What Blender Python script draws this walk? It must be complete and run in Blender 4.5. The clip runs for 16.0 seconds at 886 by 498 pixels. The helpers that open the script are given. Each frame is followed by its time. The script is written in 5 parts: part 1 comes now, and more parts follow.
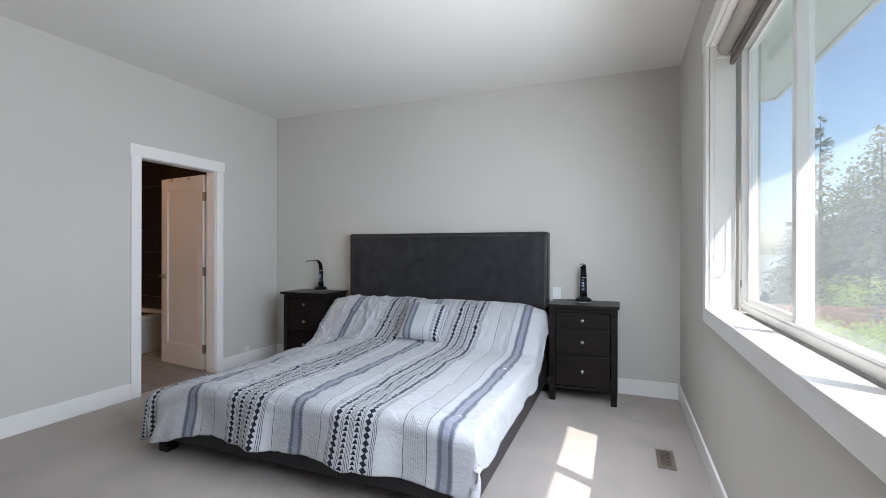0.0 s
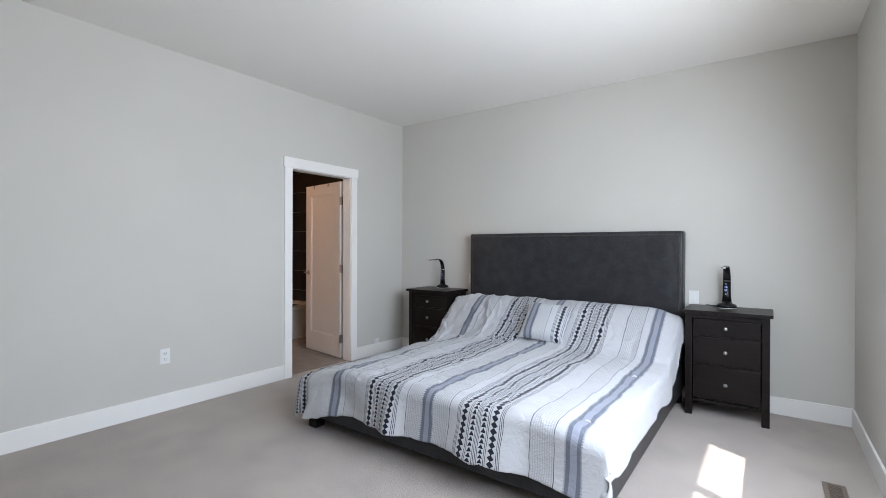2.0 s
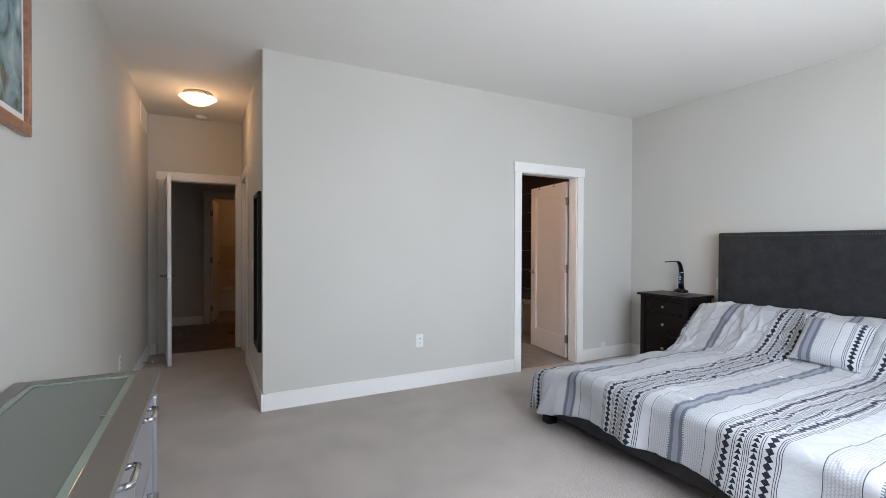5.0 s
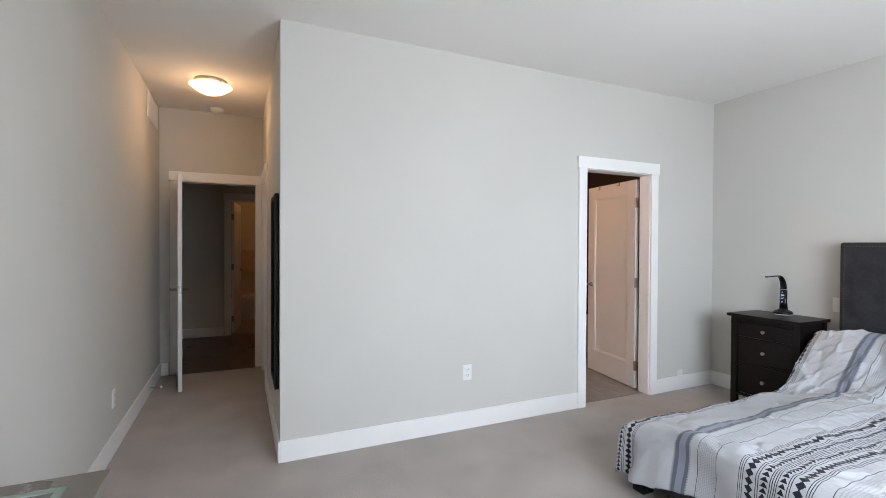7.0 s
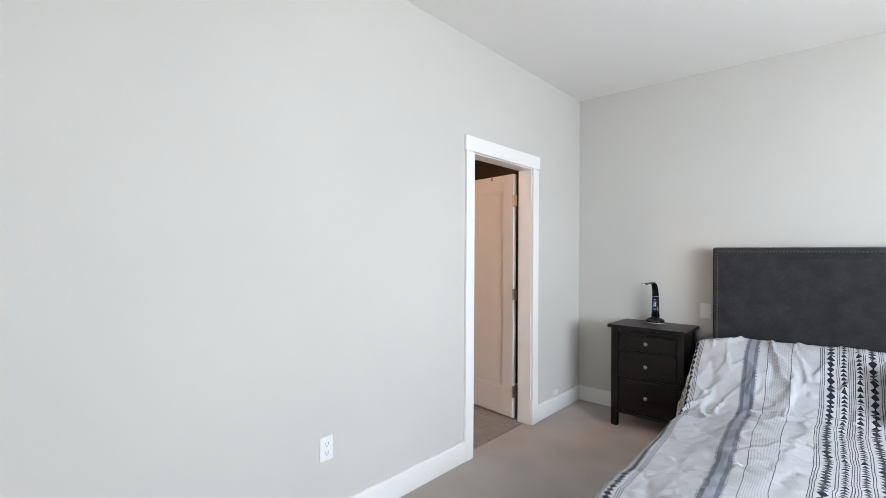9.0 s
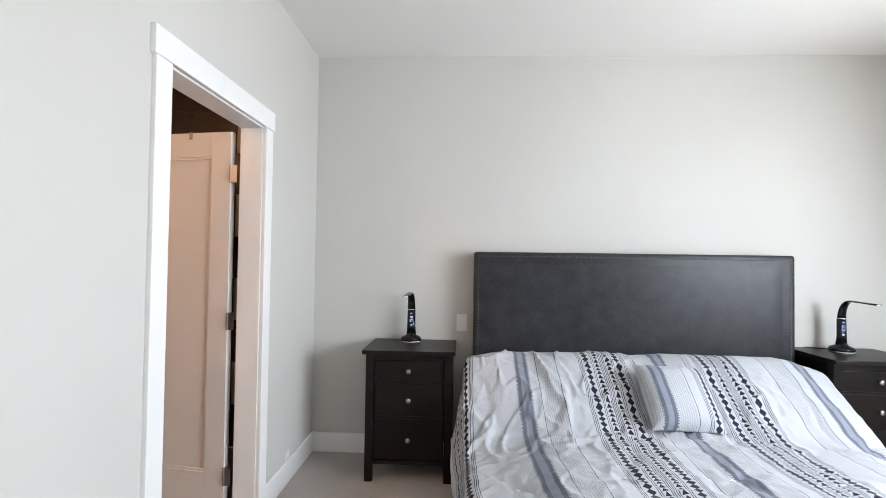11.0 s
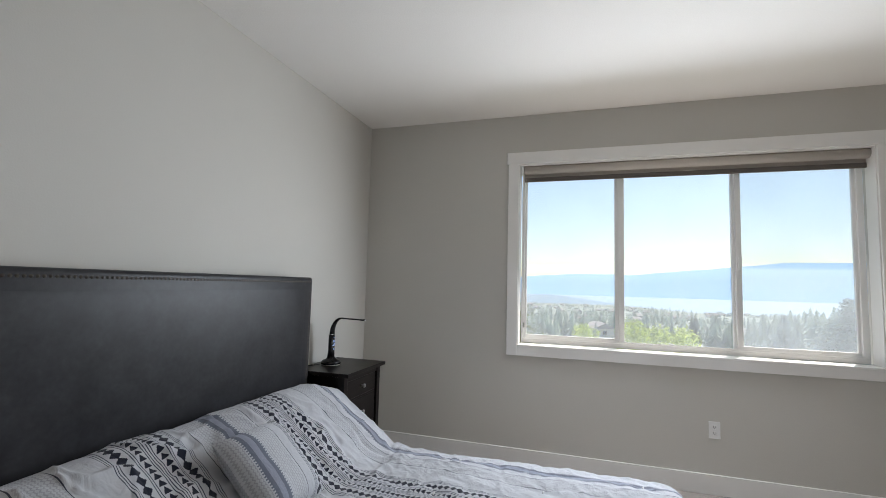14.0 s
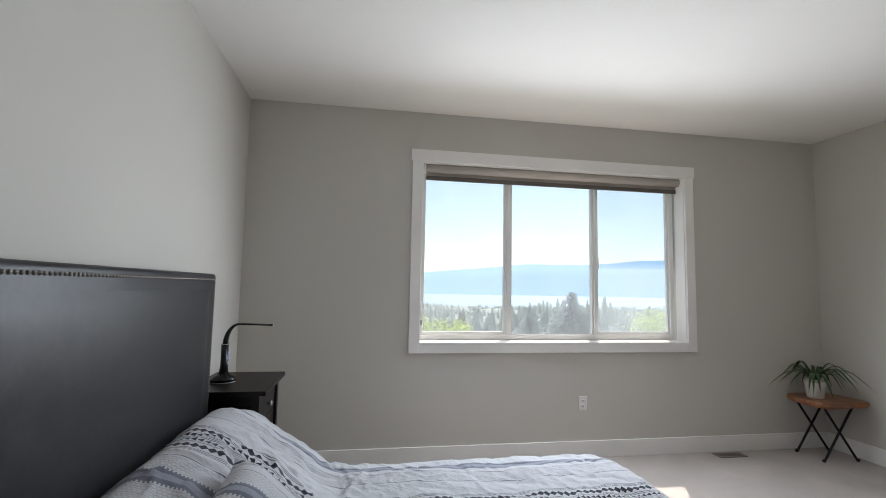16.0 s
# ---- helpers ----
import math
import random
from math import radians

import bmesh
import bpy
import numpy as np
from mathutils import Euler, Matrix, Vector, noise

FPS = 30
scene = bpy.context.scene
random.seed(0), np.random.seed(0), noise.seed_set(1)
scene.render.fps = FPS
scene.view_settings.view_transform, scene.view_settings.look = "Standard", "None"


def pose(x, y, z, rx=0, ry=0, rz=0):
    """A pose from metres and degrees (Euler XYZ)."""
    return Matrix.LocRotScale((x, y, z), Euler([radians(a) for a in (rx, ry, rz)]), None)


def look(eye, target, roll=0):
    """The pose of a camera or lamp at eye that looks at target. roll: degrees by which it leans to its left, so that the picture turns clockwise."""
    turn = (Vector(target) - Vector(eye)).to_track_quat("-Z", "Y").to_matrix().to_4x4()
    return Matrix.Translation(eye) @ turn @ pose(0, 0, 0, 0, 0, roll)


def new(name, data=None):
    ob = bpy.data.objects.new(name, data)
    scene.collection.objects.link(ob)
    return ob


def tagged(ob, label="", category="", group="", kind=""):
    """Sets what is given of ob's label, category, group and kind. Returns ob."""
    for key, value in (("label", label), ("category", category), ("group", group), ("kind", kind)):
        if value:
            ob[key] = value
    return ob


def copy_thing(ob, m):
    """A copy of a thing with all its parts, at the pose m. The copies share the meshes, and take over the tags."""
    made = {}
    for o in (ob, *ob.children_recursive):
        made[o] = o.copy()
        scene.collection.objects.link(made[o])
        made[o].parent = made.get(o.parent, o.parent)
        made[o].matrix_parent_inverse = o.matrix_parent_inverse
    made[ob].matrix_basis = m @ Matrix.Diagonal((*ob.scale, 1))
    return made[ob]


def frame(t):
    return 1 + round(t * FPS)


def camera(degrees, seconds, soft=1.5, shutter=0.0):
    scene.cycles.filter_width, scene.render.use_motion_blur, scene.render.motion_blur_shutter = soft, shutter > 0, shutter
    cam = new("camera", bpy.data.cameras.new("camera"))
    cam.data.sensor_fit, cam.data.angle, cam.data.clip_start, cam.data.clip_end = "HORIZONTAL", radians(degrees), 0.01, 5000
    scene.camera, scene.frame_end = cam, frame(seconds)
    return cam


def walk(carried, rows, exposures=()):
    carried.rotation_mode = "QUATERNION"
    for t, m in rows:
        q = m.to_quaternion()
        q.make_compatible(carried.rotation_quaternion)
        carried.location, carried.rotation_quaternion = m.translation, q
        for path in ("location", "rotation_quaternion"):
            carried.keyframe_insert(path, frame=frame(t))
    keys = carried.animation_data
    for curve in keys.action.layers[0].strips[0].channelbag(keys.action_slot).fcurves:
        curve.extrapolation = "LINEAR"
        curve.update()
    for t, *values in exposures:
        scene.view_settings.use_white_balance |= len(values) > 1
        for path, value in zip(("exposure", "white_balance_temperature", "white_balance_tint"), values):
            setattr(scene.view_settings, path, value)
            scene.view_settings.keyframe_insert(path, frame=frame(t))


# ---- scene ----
cam = camera(89.1, 16.0, 0.8)
PATH = [
    (0, (-0.483, 0.543, 1.267), (-1.224, 2.4, 1.266), 0.1),
    (0.5, (-0.499, 0.534, 1.284), (-1.347, 2.346, 1.273), 0.1),
    (1, (-0.505, 0.523, 1.282), (-1.465, 2.277, 1.272), 0.2),
    (1.5, (-0.508, 0.507, 1.278), (-1.578, 2.197, 1.27), 0.2),
    (2, (-0.52, 0.471, 1.278), (-1.698, 2.087, 1.27), 0.2),
    (2.5, (-0.534, 0.443, 1.28), (-1.827, 1.969, 1.272), 0.2),
    (3, (-0.539, 0.423, 1.306), (-1.947, 1.843, 1.287), 0.3),
    (3.5, (-0.551, 0.39, 1.304), (-2.066, 1.695, 1.286), 0.3),
    (4, (-0.554, 0.37, 1.3), (-2.167, 1.552, 1.283), 0.2),
    (4.5, (-0.556, 0.342, 1.308), (-2.258, 1.393, 1.288), 0.2),
    (5, (-0.576, 0.321, 1.303), (-2.351, 1.241, 1.283), 0.2),
    (5.2, (-0.6, 0.309, 1.295), (-2.398, 1.185, 1.278), 0.2),
    (6.25, (-0.908, 0.358, 1.345), (-2.765, 1.101, 1.327), 0.2),
    (7.3, (-1.475, 0.478, 1.4), (-3.264, 1.373, 1.383), 0.3),
    (7.5, (-1.6, 0.484, 1.397), (-3.357, 1.439, 1.386), 0.3),
    (8, (-1.91, 0.527, 1.388), (-3.562, 1.655, 1.386), 0.3),
    (8.2, (-2.009, 0.559, 1.377), (-3.612, 1.754, 1.38), 0.3),
    (9.25, (-2.597, 0.86, 1.374), (-3.801, 2.456, 1.388), 0.35),
    (10.3, (-3.053, 1.309, 1.37), (-3.653, 3.216, 1.39), 0.4),
    (10.5, (-3.119, 1.395, 1.363), (-3.597, 3.337, 1.393), 0.5),
    (11, (-3.266, 1.619, 1.373), (-3.351, 3.617, 1.415), 0.8),
    (11.5, (-3.387, 1.843, 1.402), (-2.998, 3.804, 1.456), 1.0),
    (12, (-3.497, 2.079, 1.426), (-2.665, 3.896, 1.49), 1.4),
    (12.5, (-3.574, 2.296, 1.417), (-2.339, 3.867, 1.51), 1.6),
    (13, (-3.609, 2.532, 1.418), (-2.05, 3.779, 1.537), 1.7),
    (13.5, (-3.633, 2.75, 1.405), (-1.849, 3.642, 1.55), 1.6),
    (14, (-3.692, 2.912, 1.4), (-1.792, 3.517, 1.556), 1.5),
    (14.5, (-3.672, 3.115, 1.381), (-1.707, 3.447, 1.543), 1.3),
    (15, (-3.604, 3.358, 1.394), (-1.613, 3.446, 1.558), 1.2),
    (15.5, (-3.641, 3.615, 1.377), (-1.652, 3.495, 1.55), 1.1),
    (16, (-3.631, 3.84, 1.377), (-1.664, 3.521, 1.545), 1.1),
]
EXPOSURES = [(0.0, 0.56, 6350, 13), (1.5, 0.84, 6350, 13), (3.5, 0.88, 6370, 13), (5.0, 0.96, 6380, 13), (7.5, 1.26, 6400, 13), (10.5, 1.42, 6500, 12), (11.0, 1.44, 6540, 13),
             (11.5, 1.52, 6580, 12), (12.0, 1.31, 6650, 12), (12.5, 0.44, 6780, 13), (13.0, 0.27, 6720, 13), (16.0, 0.33, 6620, 13)]
walk(cam, [(t, look(eye, target, roll)) for t, eye, target, roll in PATH], EXPOSURES)

# ---- light ----
SUN = Vector((0.582, -0.325, 0.93)).normalized()
world = bpy.data.worlds.new("sky")
scene.world = world
world.use_nodes = True
wn = world.node_tree
sky = wn.nodes.new("ShaderNodeTexSky")
sky.sky_type = "NISHITA"
sky.sun_disc = False
sky.sun_elevation = math.asin(SUN.z)
sky.sun_rotation = math.atan2(SUN.x, SUN.y)
sky.air_density, sky.dust_density, sky.ozone_density = 1.0, 1.0, 1.1
wn.links.new(sky.outputs[0], wn.nodes["Background"].inputs[0])
wn.nodes["Background"].inputs[1].default_value = 0.15
sun_data = bpy.data.lights.new("sun", "SUN")
sun_data.energy, sun_data.angle, sun_data.color = 5.0, radians(0.5), (1.0, 0.95, 0.87)
sun_lamp = new("sun", sun_data)
sun_lamp.matrix_world = look((0, 0, 30), Vector((0, 0, 30)) - SUN)


def bulb(name, at, watts, radius, tint):
    d = bpy.data.lights.new(name, "POINT")
    d.energy, d.shadow_soft_size, d.color = watts, radius, tint
    o = new(name, d)
    o.location = at
    return o


# daylight through the window: the sky's from above, the sunlit hillside's from below
def window_light(name, y, z, size, watts, tint, aim, wide=178):
    d = bpy.data.lights.new(name, "AREA")
    d.shape, d.size, d.size_y = "RECTANGLE", *size
    d.energy, d.color, d.spread = watts, tint, radians(wide)
    new(name, d).matrix_world = look((-0.2, y, z), (-1.2, y + aim[0], z + aim[1]))


# the brightest sky lies towards the sun, high in the south-east
for y in (1.48, 2.25, 3.02):
    for z in (1.27, 1.87):
        window_light("window_skylight", y, z, (0.76, 0.6), 8.8, (0.80, 0.90, 1.0), (0.13, -0.32))
window_light("window_groundlight", 2.25, 1.10, (2.3, 0.25), 4.4, (1.0, 0.92, 0.82), (0.0, 1.5), 140)

WARM = (1.0, 0.60, 0.30)
bulb("hall_bulb", (-5.72, 0.22, 2.60), 2.2, 0.09, WARM)
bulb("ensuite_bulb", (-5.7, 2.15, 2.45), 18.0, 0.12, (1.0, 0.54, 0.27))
bulb("corridor_bulb", (-7.9, 2.2, 2.3), 0.6, 0.1, WARM)
bulb("guest_bath_bulb", (-9.9, 0.9, 2.2), 1.7, 0.1, (1.0, 0.44, 0.15))


# ---- materials ----
def material(name, color, rough=0.6, metal=0.0, vary=0.08, scale=3.0, grain=0.0, grain_scale=200.0, bump=0.0,
             bump_scale=250.0, dark=None, spec=0.5, sheen=0.0, coords="Object"):
    """Two scales of variation in colour, a fine bump, and roughness that wanders with the large scale."""
    m = bpy.data.materials.new(name)
    m.use_nodes = True
    nt = m.node_tree
    b = nt.nodes["Principled BSDF"]
    b.inputs["Metallic"].default_value = metal
    b.inputs["Specular IOR Level"].default_value = spec
    b.inputs["Sheen Weight"].default_value = sheen
    tc = nt.nodes.new("ShaderNodeTexCoord")
    big = nt.nodes.new("ShaderNodeTexNoise")
    big.inputs["Scale"].default_value = scale
    big.inputs["Detail"].default_value = 4
    nt.links.new(tc.outputs[coords], big.inputs["Vector"])
    fine = nt.nodes.new("ShaderNodeTexNoise")
    fine.inputs["Scale"].default_value = grain_scale
    fine.inputs["Detail"].default_value = 2
    nt.links.new(tc.outputs[coords], fine.inputs["Vector"])
    lo = dark or tuple(c * (1 - vary) for c in color)
    hi = tuple(min(1, c * (1 + vary)) for c in color) if not dark else color
    mix = nt.nodes.new("ShaderNodeMix")
    mix.data_type = "RGBA"
    ramp = nt.nodes.new("ShaderNodeMapRange")
    ramp.inputs["From Min"].default_value, ramp.inputs["From Max"].default_value = 0.3, 0.7
    nt.links.new(big.outputs["Fac"], ramp.inputs["Value"])
    nt.links.new(ramp.outputs[0], mix.inputs["Factor"])
    mix.inputs["A"].default_value, mix.inputs["B"].default_value = (*lo, 1), (*hi, 1)
    out = mix.outputs["Result"]
    if grain:
        g = nt.nodes.new("ShaderNodeMix")
        g.data_type, g.blend_type = "RGBA", "MULTIPLY"
        g.inputs["Factor"].default_value = 1.0
        mr = nt.nodes.new("ShaderNodeMapRange")
        mr.inputs["From Min"].default_value, mr.inputs["From Max"].default_value = 0.25, 0.75
        mr.inputs["To Min"].default_value, mr.inputs["To Max"].default_value = 1 - grain, 1 + grain
        nt.links.new(fine.outputs["Fac"], mr.inputs["Value"])
        nt.links.new(out, g.inputs["A"])
        nt.links.new(mr.outputs[0], g.inputs["B"])
        out = g.outputs["Result"]
    nt.links.new(out, b.inputs["Base Color"])
    rr = nt.nodes.new("ShaderNodeMapRange")
    rr.inputs["To Min"].default_value, rr.inputs["To Max"].default_value = max(0.02, rough - 0.07), min(1, rough + 0.07)
    nt.links.new(big.outputs["Fac"], rr.inputs["Value"])
    nt.links.new(rr.outputs[0], b.inputs["Roughness"])
    if bump:
        bn = nt.nodes.new("ShaderNodeTexNoise")
        bn.inputs["Scale"].default_value = bump_scale
        bn.inputs["Detail"].default_value = 3
        nt.links.new(tc.outputs[coords], bn.inputs["Vector"])
        bp = nt.nodes.new("ShaderNodeBump")
        bp.inputs["Strength"].default_value = bump
        bp.inputs["Distance"].default_value = 0.004
        nt.links.new(bn.outputs["Fac"], bp.inputs["Height"])
        nt.links.new(bp.outputs[0], b.inputs["Normal"])
    return m


def wood(name, light, dark, rough=0.4, stretch=(1, 12, 12), scale=2.5, bump=0.1, gloss=0.5):
    m = material(name, light, rough, spec=gloss)
    nt = m.node_tree
    b = nt.nodes["Principled BSDF"]
    tc = nt.nodes.new("ShaderNodeTexCoord")
    mp = nt.nodes.new("ShaderNodeMapping")
    mp.inputs["Scale"].default_value = stretch
    n = nt.nodes.new("ShaderNodeTexNoise")
    n.inputs["Scale"].default_value, n.inputs["Detail"].default_value, n.inputs["Distortion"].default_value = scale, 8, 1.2
    r = nt.nodes.new("ShaderNodeValToRGB")
    r.color_ramp.elements[0].position, r.color_ramp.elements[1].position = 0.3, 0.7
    r.color_ramp.elements[0].color, r.color_ramp.elements[1].color = (*dark, 1), (*light, 1)
    nt.links.new(tc.outputs["Object"], mp.inputs["Vector"])
    nt.links.new(mp.outputs[0], n.inputs["Vector"])
    nt.links.new(n.outputs["Fac"], r.inputs["Fac"])
    nt.links.new(r.outputs[0], b.inputs["Base Color"])
    bp = nt.nodes.new("ShaderNodeBump")
    bp.inputs["Strength"].default_value, bp.inputs["Distance"].default_value = bump, 0.003
    nt.links.new(n.outputs["Fac"], bp.inputs["Height"])
    nt.links.new(bp.outputs[0], b.inputs["Normal"])
    return m


class N:
    """A number on its way through a node tree."""
    tree = None

    def __init__(self, s):
        self.s = s

    @staticmethod
    def op(kind, *args):
        n = N.tree.nodes.new("ShaderNodeMath")
        n.operation = kind
        for k, a in enumerate(args):
            if isinstance(a, N):
                N.tree.links.new(a.s, n.inputs[k])
            else:
                n.inputs[k].default_value = a
        return N(n.outputs[0])

    def __add__(self, o): return N.op("ADD", self, o)
    def __sub__(self, o): return N.op("SUBTRACT", self, o)
    def __mul__(self, o): return N.op("MULTIPLY", self, o)
    def __lt__(self, o): return N.op("LESS_THAN", self, o)
    def __or__(self, o): return N.op("MAXIMUM", self, o)
    def abs(self): return N.op("ABSOLUTE", self)
    def wrap(self, lo, hi): return N.op("WRAP", self, hi, lo)


def glass(name, clean=0.07, haze_dirt=0.09, tone=(0.80, 0.84, 0.88), shine=1.0):
    """A thin pane: it lets light through unbent and mirrors more towards grazing angles. Its dusty film scatters
    sunlight and stands in for haze over the view.
    """
    m = bpy.data.materials.new(name)
    m.use_nodes = True
    nt = m.node_tree
    nt.nodes.remove(nt.nodes["Principled BSDF"])
    clear, gloss, face, mix = (nt.nodes.new("ShaderNode" + k) for k in ("BsdfTransparent", "BsdfGlossy", "LayerWeight", "MixShader"))
    clear.inputs[0].default_value = (0.97, 0.985, 0.98, 1)
    gloss.inputs["Roughness"].default_value = 0.01
    face.inputs["Blend"].default_value = 0.5
    N.tree = nt
    amount = N.op("POWER", N(face.outputs["Facing"]), 5.0) * (0.6 * shine) + 0.008 * shine
    nt.links.new(amount.s, mix.inputs[0])
    nt.links.new(clear.outputs[0], mix.inputs[1])
    nt.links.new(gloss.outputs[0], mix.inputs[2])
    # this film is added to veil the view like haze, beyond plain dust
    haze_dust, film = nt.nodes.new("ShaderNodeBsdfTranslucent"), nt.nodes.new("ShaderNodeMixShader")
    haze_dust.inputs[0].default_value = (*tone, 1)
    specks, tc = nt.nodes.new("ShaderNodeTexNoise"), nt.nodes.new("ShaderNodeTexCoord")
    specks.inputs["Scale"].default_value, specks.inputs["Detail"].default_value = 3.0, 6
    nt.links.new(tc.outputs["Object"], specks.inputs["Vector"])
    haze_grime = N(specks.outputs["Fac"]) * haze_dirt + clean
    nt.links.new(haze_grime.s, film.inputs[0])
    nt.links.new(mix.outputs[0], film.inputs[1])
    nt.links.new(haze_dust.outputs[0], film.inputs[2])
    nt.links.new(film.outputs[0], nt.nodes["Material Output"].inputs[0])
    return m


def glow(name, color, strength):
    m = bpy.data.materials.new(name)
    m.use_nodes = True
    b = m.node_tree.nodes["Principled BSDF"]
    b.inputs["Base Color"].default_value = (*color, 1)
    b.inputs["Emission Color"].default_value = (*color, 1)
    b.inputs["Emission Strength"].default_value = strength
    return m


PAINT = material("greige_wall_paint", (0.602, 0.582, 0.540), 0.75, vary=0.02, scale=1.2, bump=0.12, bump_scale=160, spec=0.25)
PATCH = material("white_touch_up_paint", (0.72, 0.72, 0.70), 0.7, vary=0.05, scale=30)
CEIL = material("white_ceiling_paint", (0.83, 0.805, 0.77), 0.85, vary=0.015, scale=1.0, bump=0.25, bump_scale=120, spec=0.2)
TRIM = material("white_trim_paint", (0.86, 0.845, 0.82), 0.38, vary=0.015, scale=4, bump=0.03, bump_scale=60)
DOORP = material("white_door_paint", (0.78, 0.77, 0.75), 0.42, vary=0.02, scale=3, bump=0.06, bump_scale=90)
VINYL = material("white_window_vinyl", (0.88, 0.88, 0.87), 0.35, vary=0.01)
CARPET = material("greige_carpet", (0.43, 0.38, 0.345), 0.95, vary=0.10, scale=3.4, grain=0.45, grain_scale=230, bump=0.8,
                  bump_scale=420, spec=0.1, sheen=0.15)
LEATHER = material("charcoal_leather", (0.028, 0.028, 0.031), 0.35, vary=0.24, scale=10, grain=0.15, grain_scale=45, bump=0.10,
                   bump_scale=420, spec=0.24)
BLACKW = wood("black_brown_wood", (0.015, 0.011, 0.0102), (0.007, 0.0055, 0.005), 0.34, (2, 18, 18), 2.0, 0.06, 0.19)
BLACKP = material("black_gloss_plastic", (0.006, 0.006, 0.007), 0.25, vary=0.1, spec=0.3)
MATBLK = material("matt_black_frame", (0.010, 0.009, 0.009), 0.5, vary=0.15, spec=0.2)
WHITEP = material("white_plastic", (0.80, 0.80, 0.79), 0.35, vary=0.01)
CHROME = material("brushed_chrome", (0.62, 0.62, 0.62), 0.22, metal=1.0, vary=0.05, scale=20)
NICKEL = material("satin_nickel", (0.38, 0.375, 0.37), 0.38, metal=1.0, vary=0.05, scale=20)
BRASSN = material("antique_nailhead_metal", (0.085, 0.075, 0.065), 0.35, metal=1.0, vary=0.2, scale=50)
DARKGAP = material("dark_slot", (0.01, 0.01, 0.01), 0.8)
GLASS = glass("window_glass")
SCREEN = glass("insect_screen_mesh", 0.10, 0.03, (0.62, 0.66, 0.70), 0.0)
FROST = material("frosted_green_glass", (0.145, 0.165, 0.148), 0.16, vary=0.03, scale=2, spec=0.6)
FROSTD = material("bevelled_green_glass", (0.25, 0.31, 0.26), 0.06, vary=0.05, scale=6, spec=0.8)
SILVER = material("taupe_metallic_lacquer", (0.20, 0.185, 0.17), 0.30, metal=0.35, vary=0.05, scale=8)
SILVERL = material("silver_metallic_lacquer", (0.42, 0.43, 0.46), 0.32, metal=0.6, vary=0.05, scale=8)
BARF = material("dark_taupe_fabric", (0.13, 0.112, 0.10), 0.85, vary=0.05, scale=6, bump=0.2, bump_scale=500)
BLINDF = material("taupe_roller_fabric", (0.50, 0.455, 0.41), 0.85, vary=0.04, scale=6, grain=0.1, grain_scale=400, bump=0.2, bump_scale=500)
VENTM = material("brown_floor_register", (0.16, 0.125, 0.10), 0.5, vary=0.08)
TILE = material("grey_bath_tile", (0.26, 0.24, 0.22), 0.4, vary=0.15, scale=5, bump=0.05)
PLANK = wood("grey_vinyl_plank", (0.30, 0.275, 0.25), (0.20, 0.18, 0.165), 0.45, (1.5, 12, 12), 2.2, 0.06)
TILED = material("dark_brown_wall_tile", (0.030, 0.022, 0.017), 0.3, vary=0.2, scale=6)
DARKFLOOR = wood("dark_hardwood", (0.10, 0.055, 0.035), (0.045, 0.024, 0.015), 0.3, (1.5, 14, 14), 1.5, 0.08)
ENAMEL = material("white_enamel", (0.80, 0.79, 0.76), 0.15, vary=0.01)
TOWEL = material("cream_towel", (0.55, 0.47, 0.38), 0.95, vary=0.08, scale=12, bump=0.6, bump_scale=300)
SLABW = wood("live_edge_wood", (0.36, 0.15, 0.06), (0.17, 0.06, 0.025), 0.35, (9, 1.2, 9), 2.2, 0.12)
POT = material("white_ceramic", (0.80, 0.79, 0.77), 0.25, vary=0.02)
SOIL = material("potting_soil", (0.03, 0.02, 0.015), 0.95, vary=0.3, scale=40, bump=0.8, bump_scale=80)
SPIDER = material("dark_green_leaf", (0.035, 0.075, 0.027), 0.42, vary=0.3, scale=14)
FRAMEW = wood("red_brown_frame_wood", (0.36, 0.18, 0.115), (0.22, 0.095, 0.055), 0.3, (8, 2, 8), 3.0, 0.05)
MATBOARD = material("cream_mat_board", (0.74, 0.71, 0.66), 0.9, vary=0.03)
BULBG = glow("warm_frosted_bowl", (1.0, 0.68, 0.36), 1.3)
LED = glow("blue_white_display", (0.40, 0.56, 1.0), 0.33)
SOFFIT = material("white_soffit", (0.72, 0.71, 0.68), 0.6, vary=0.03)
SIDING = material("house_siding", (0.50, 0.46, 0.40), 0.7, vary=0.05)
MIRROR = material("mirror_silvering", (0.9, 0.9, 0.9), 0.03, metal=1.0, vary=0.0)


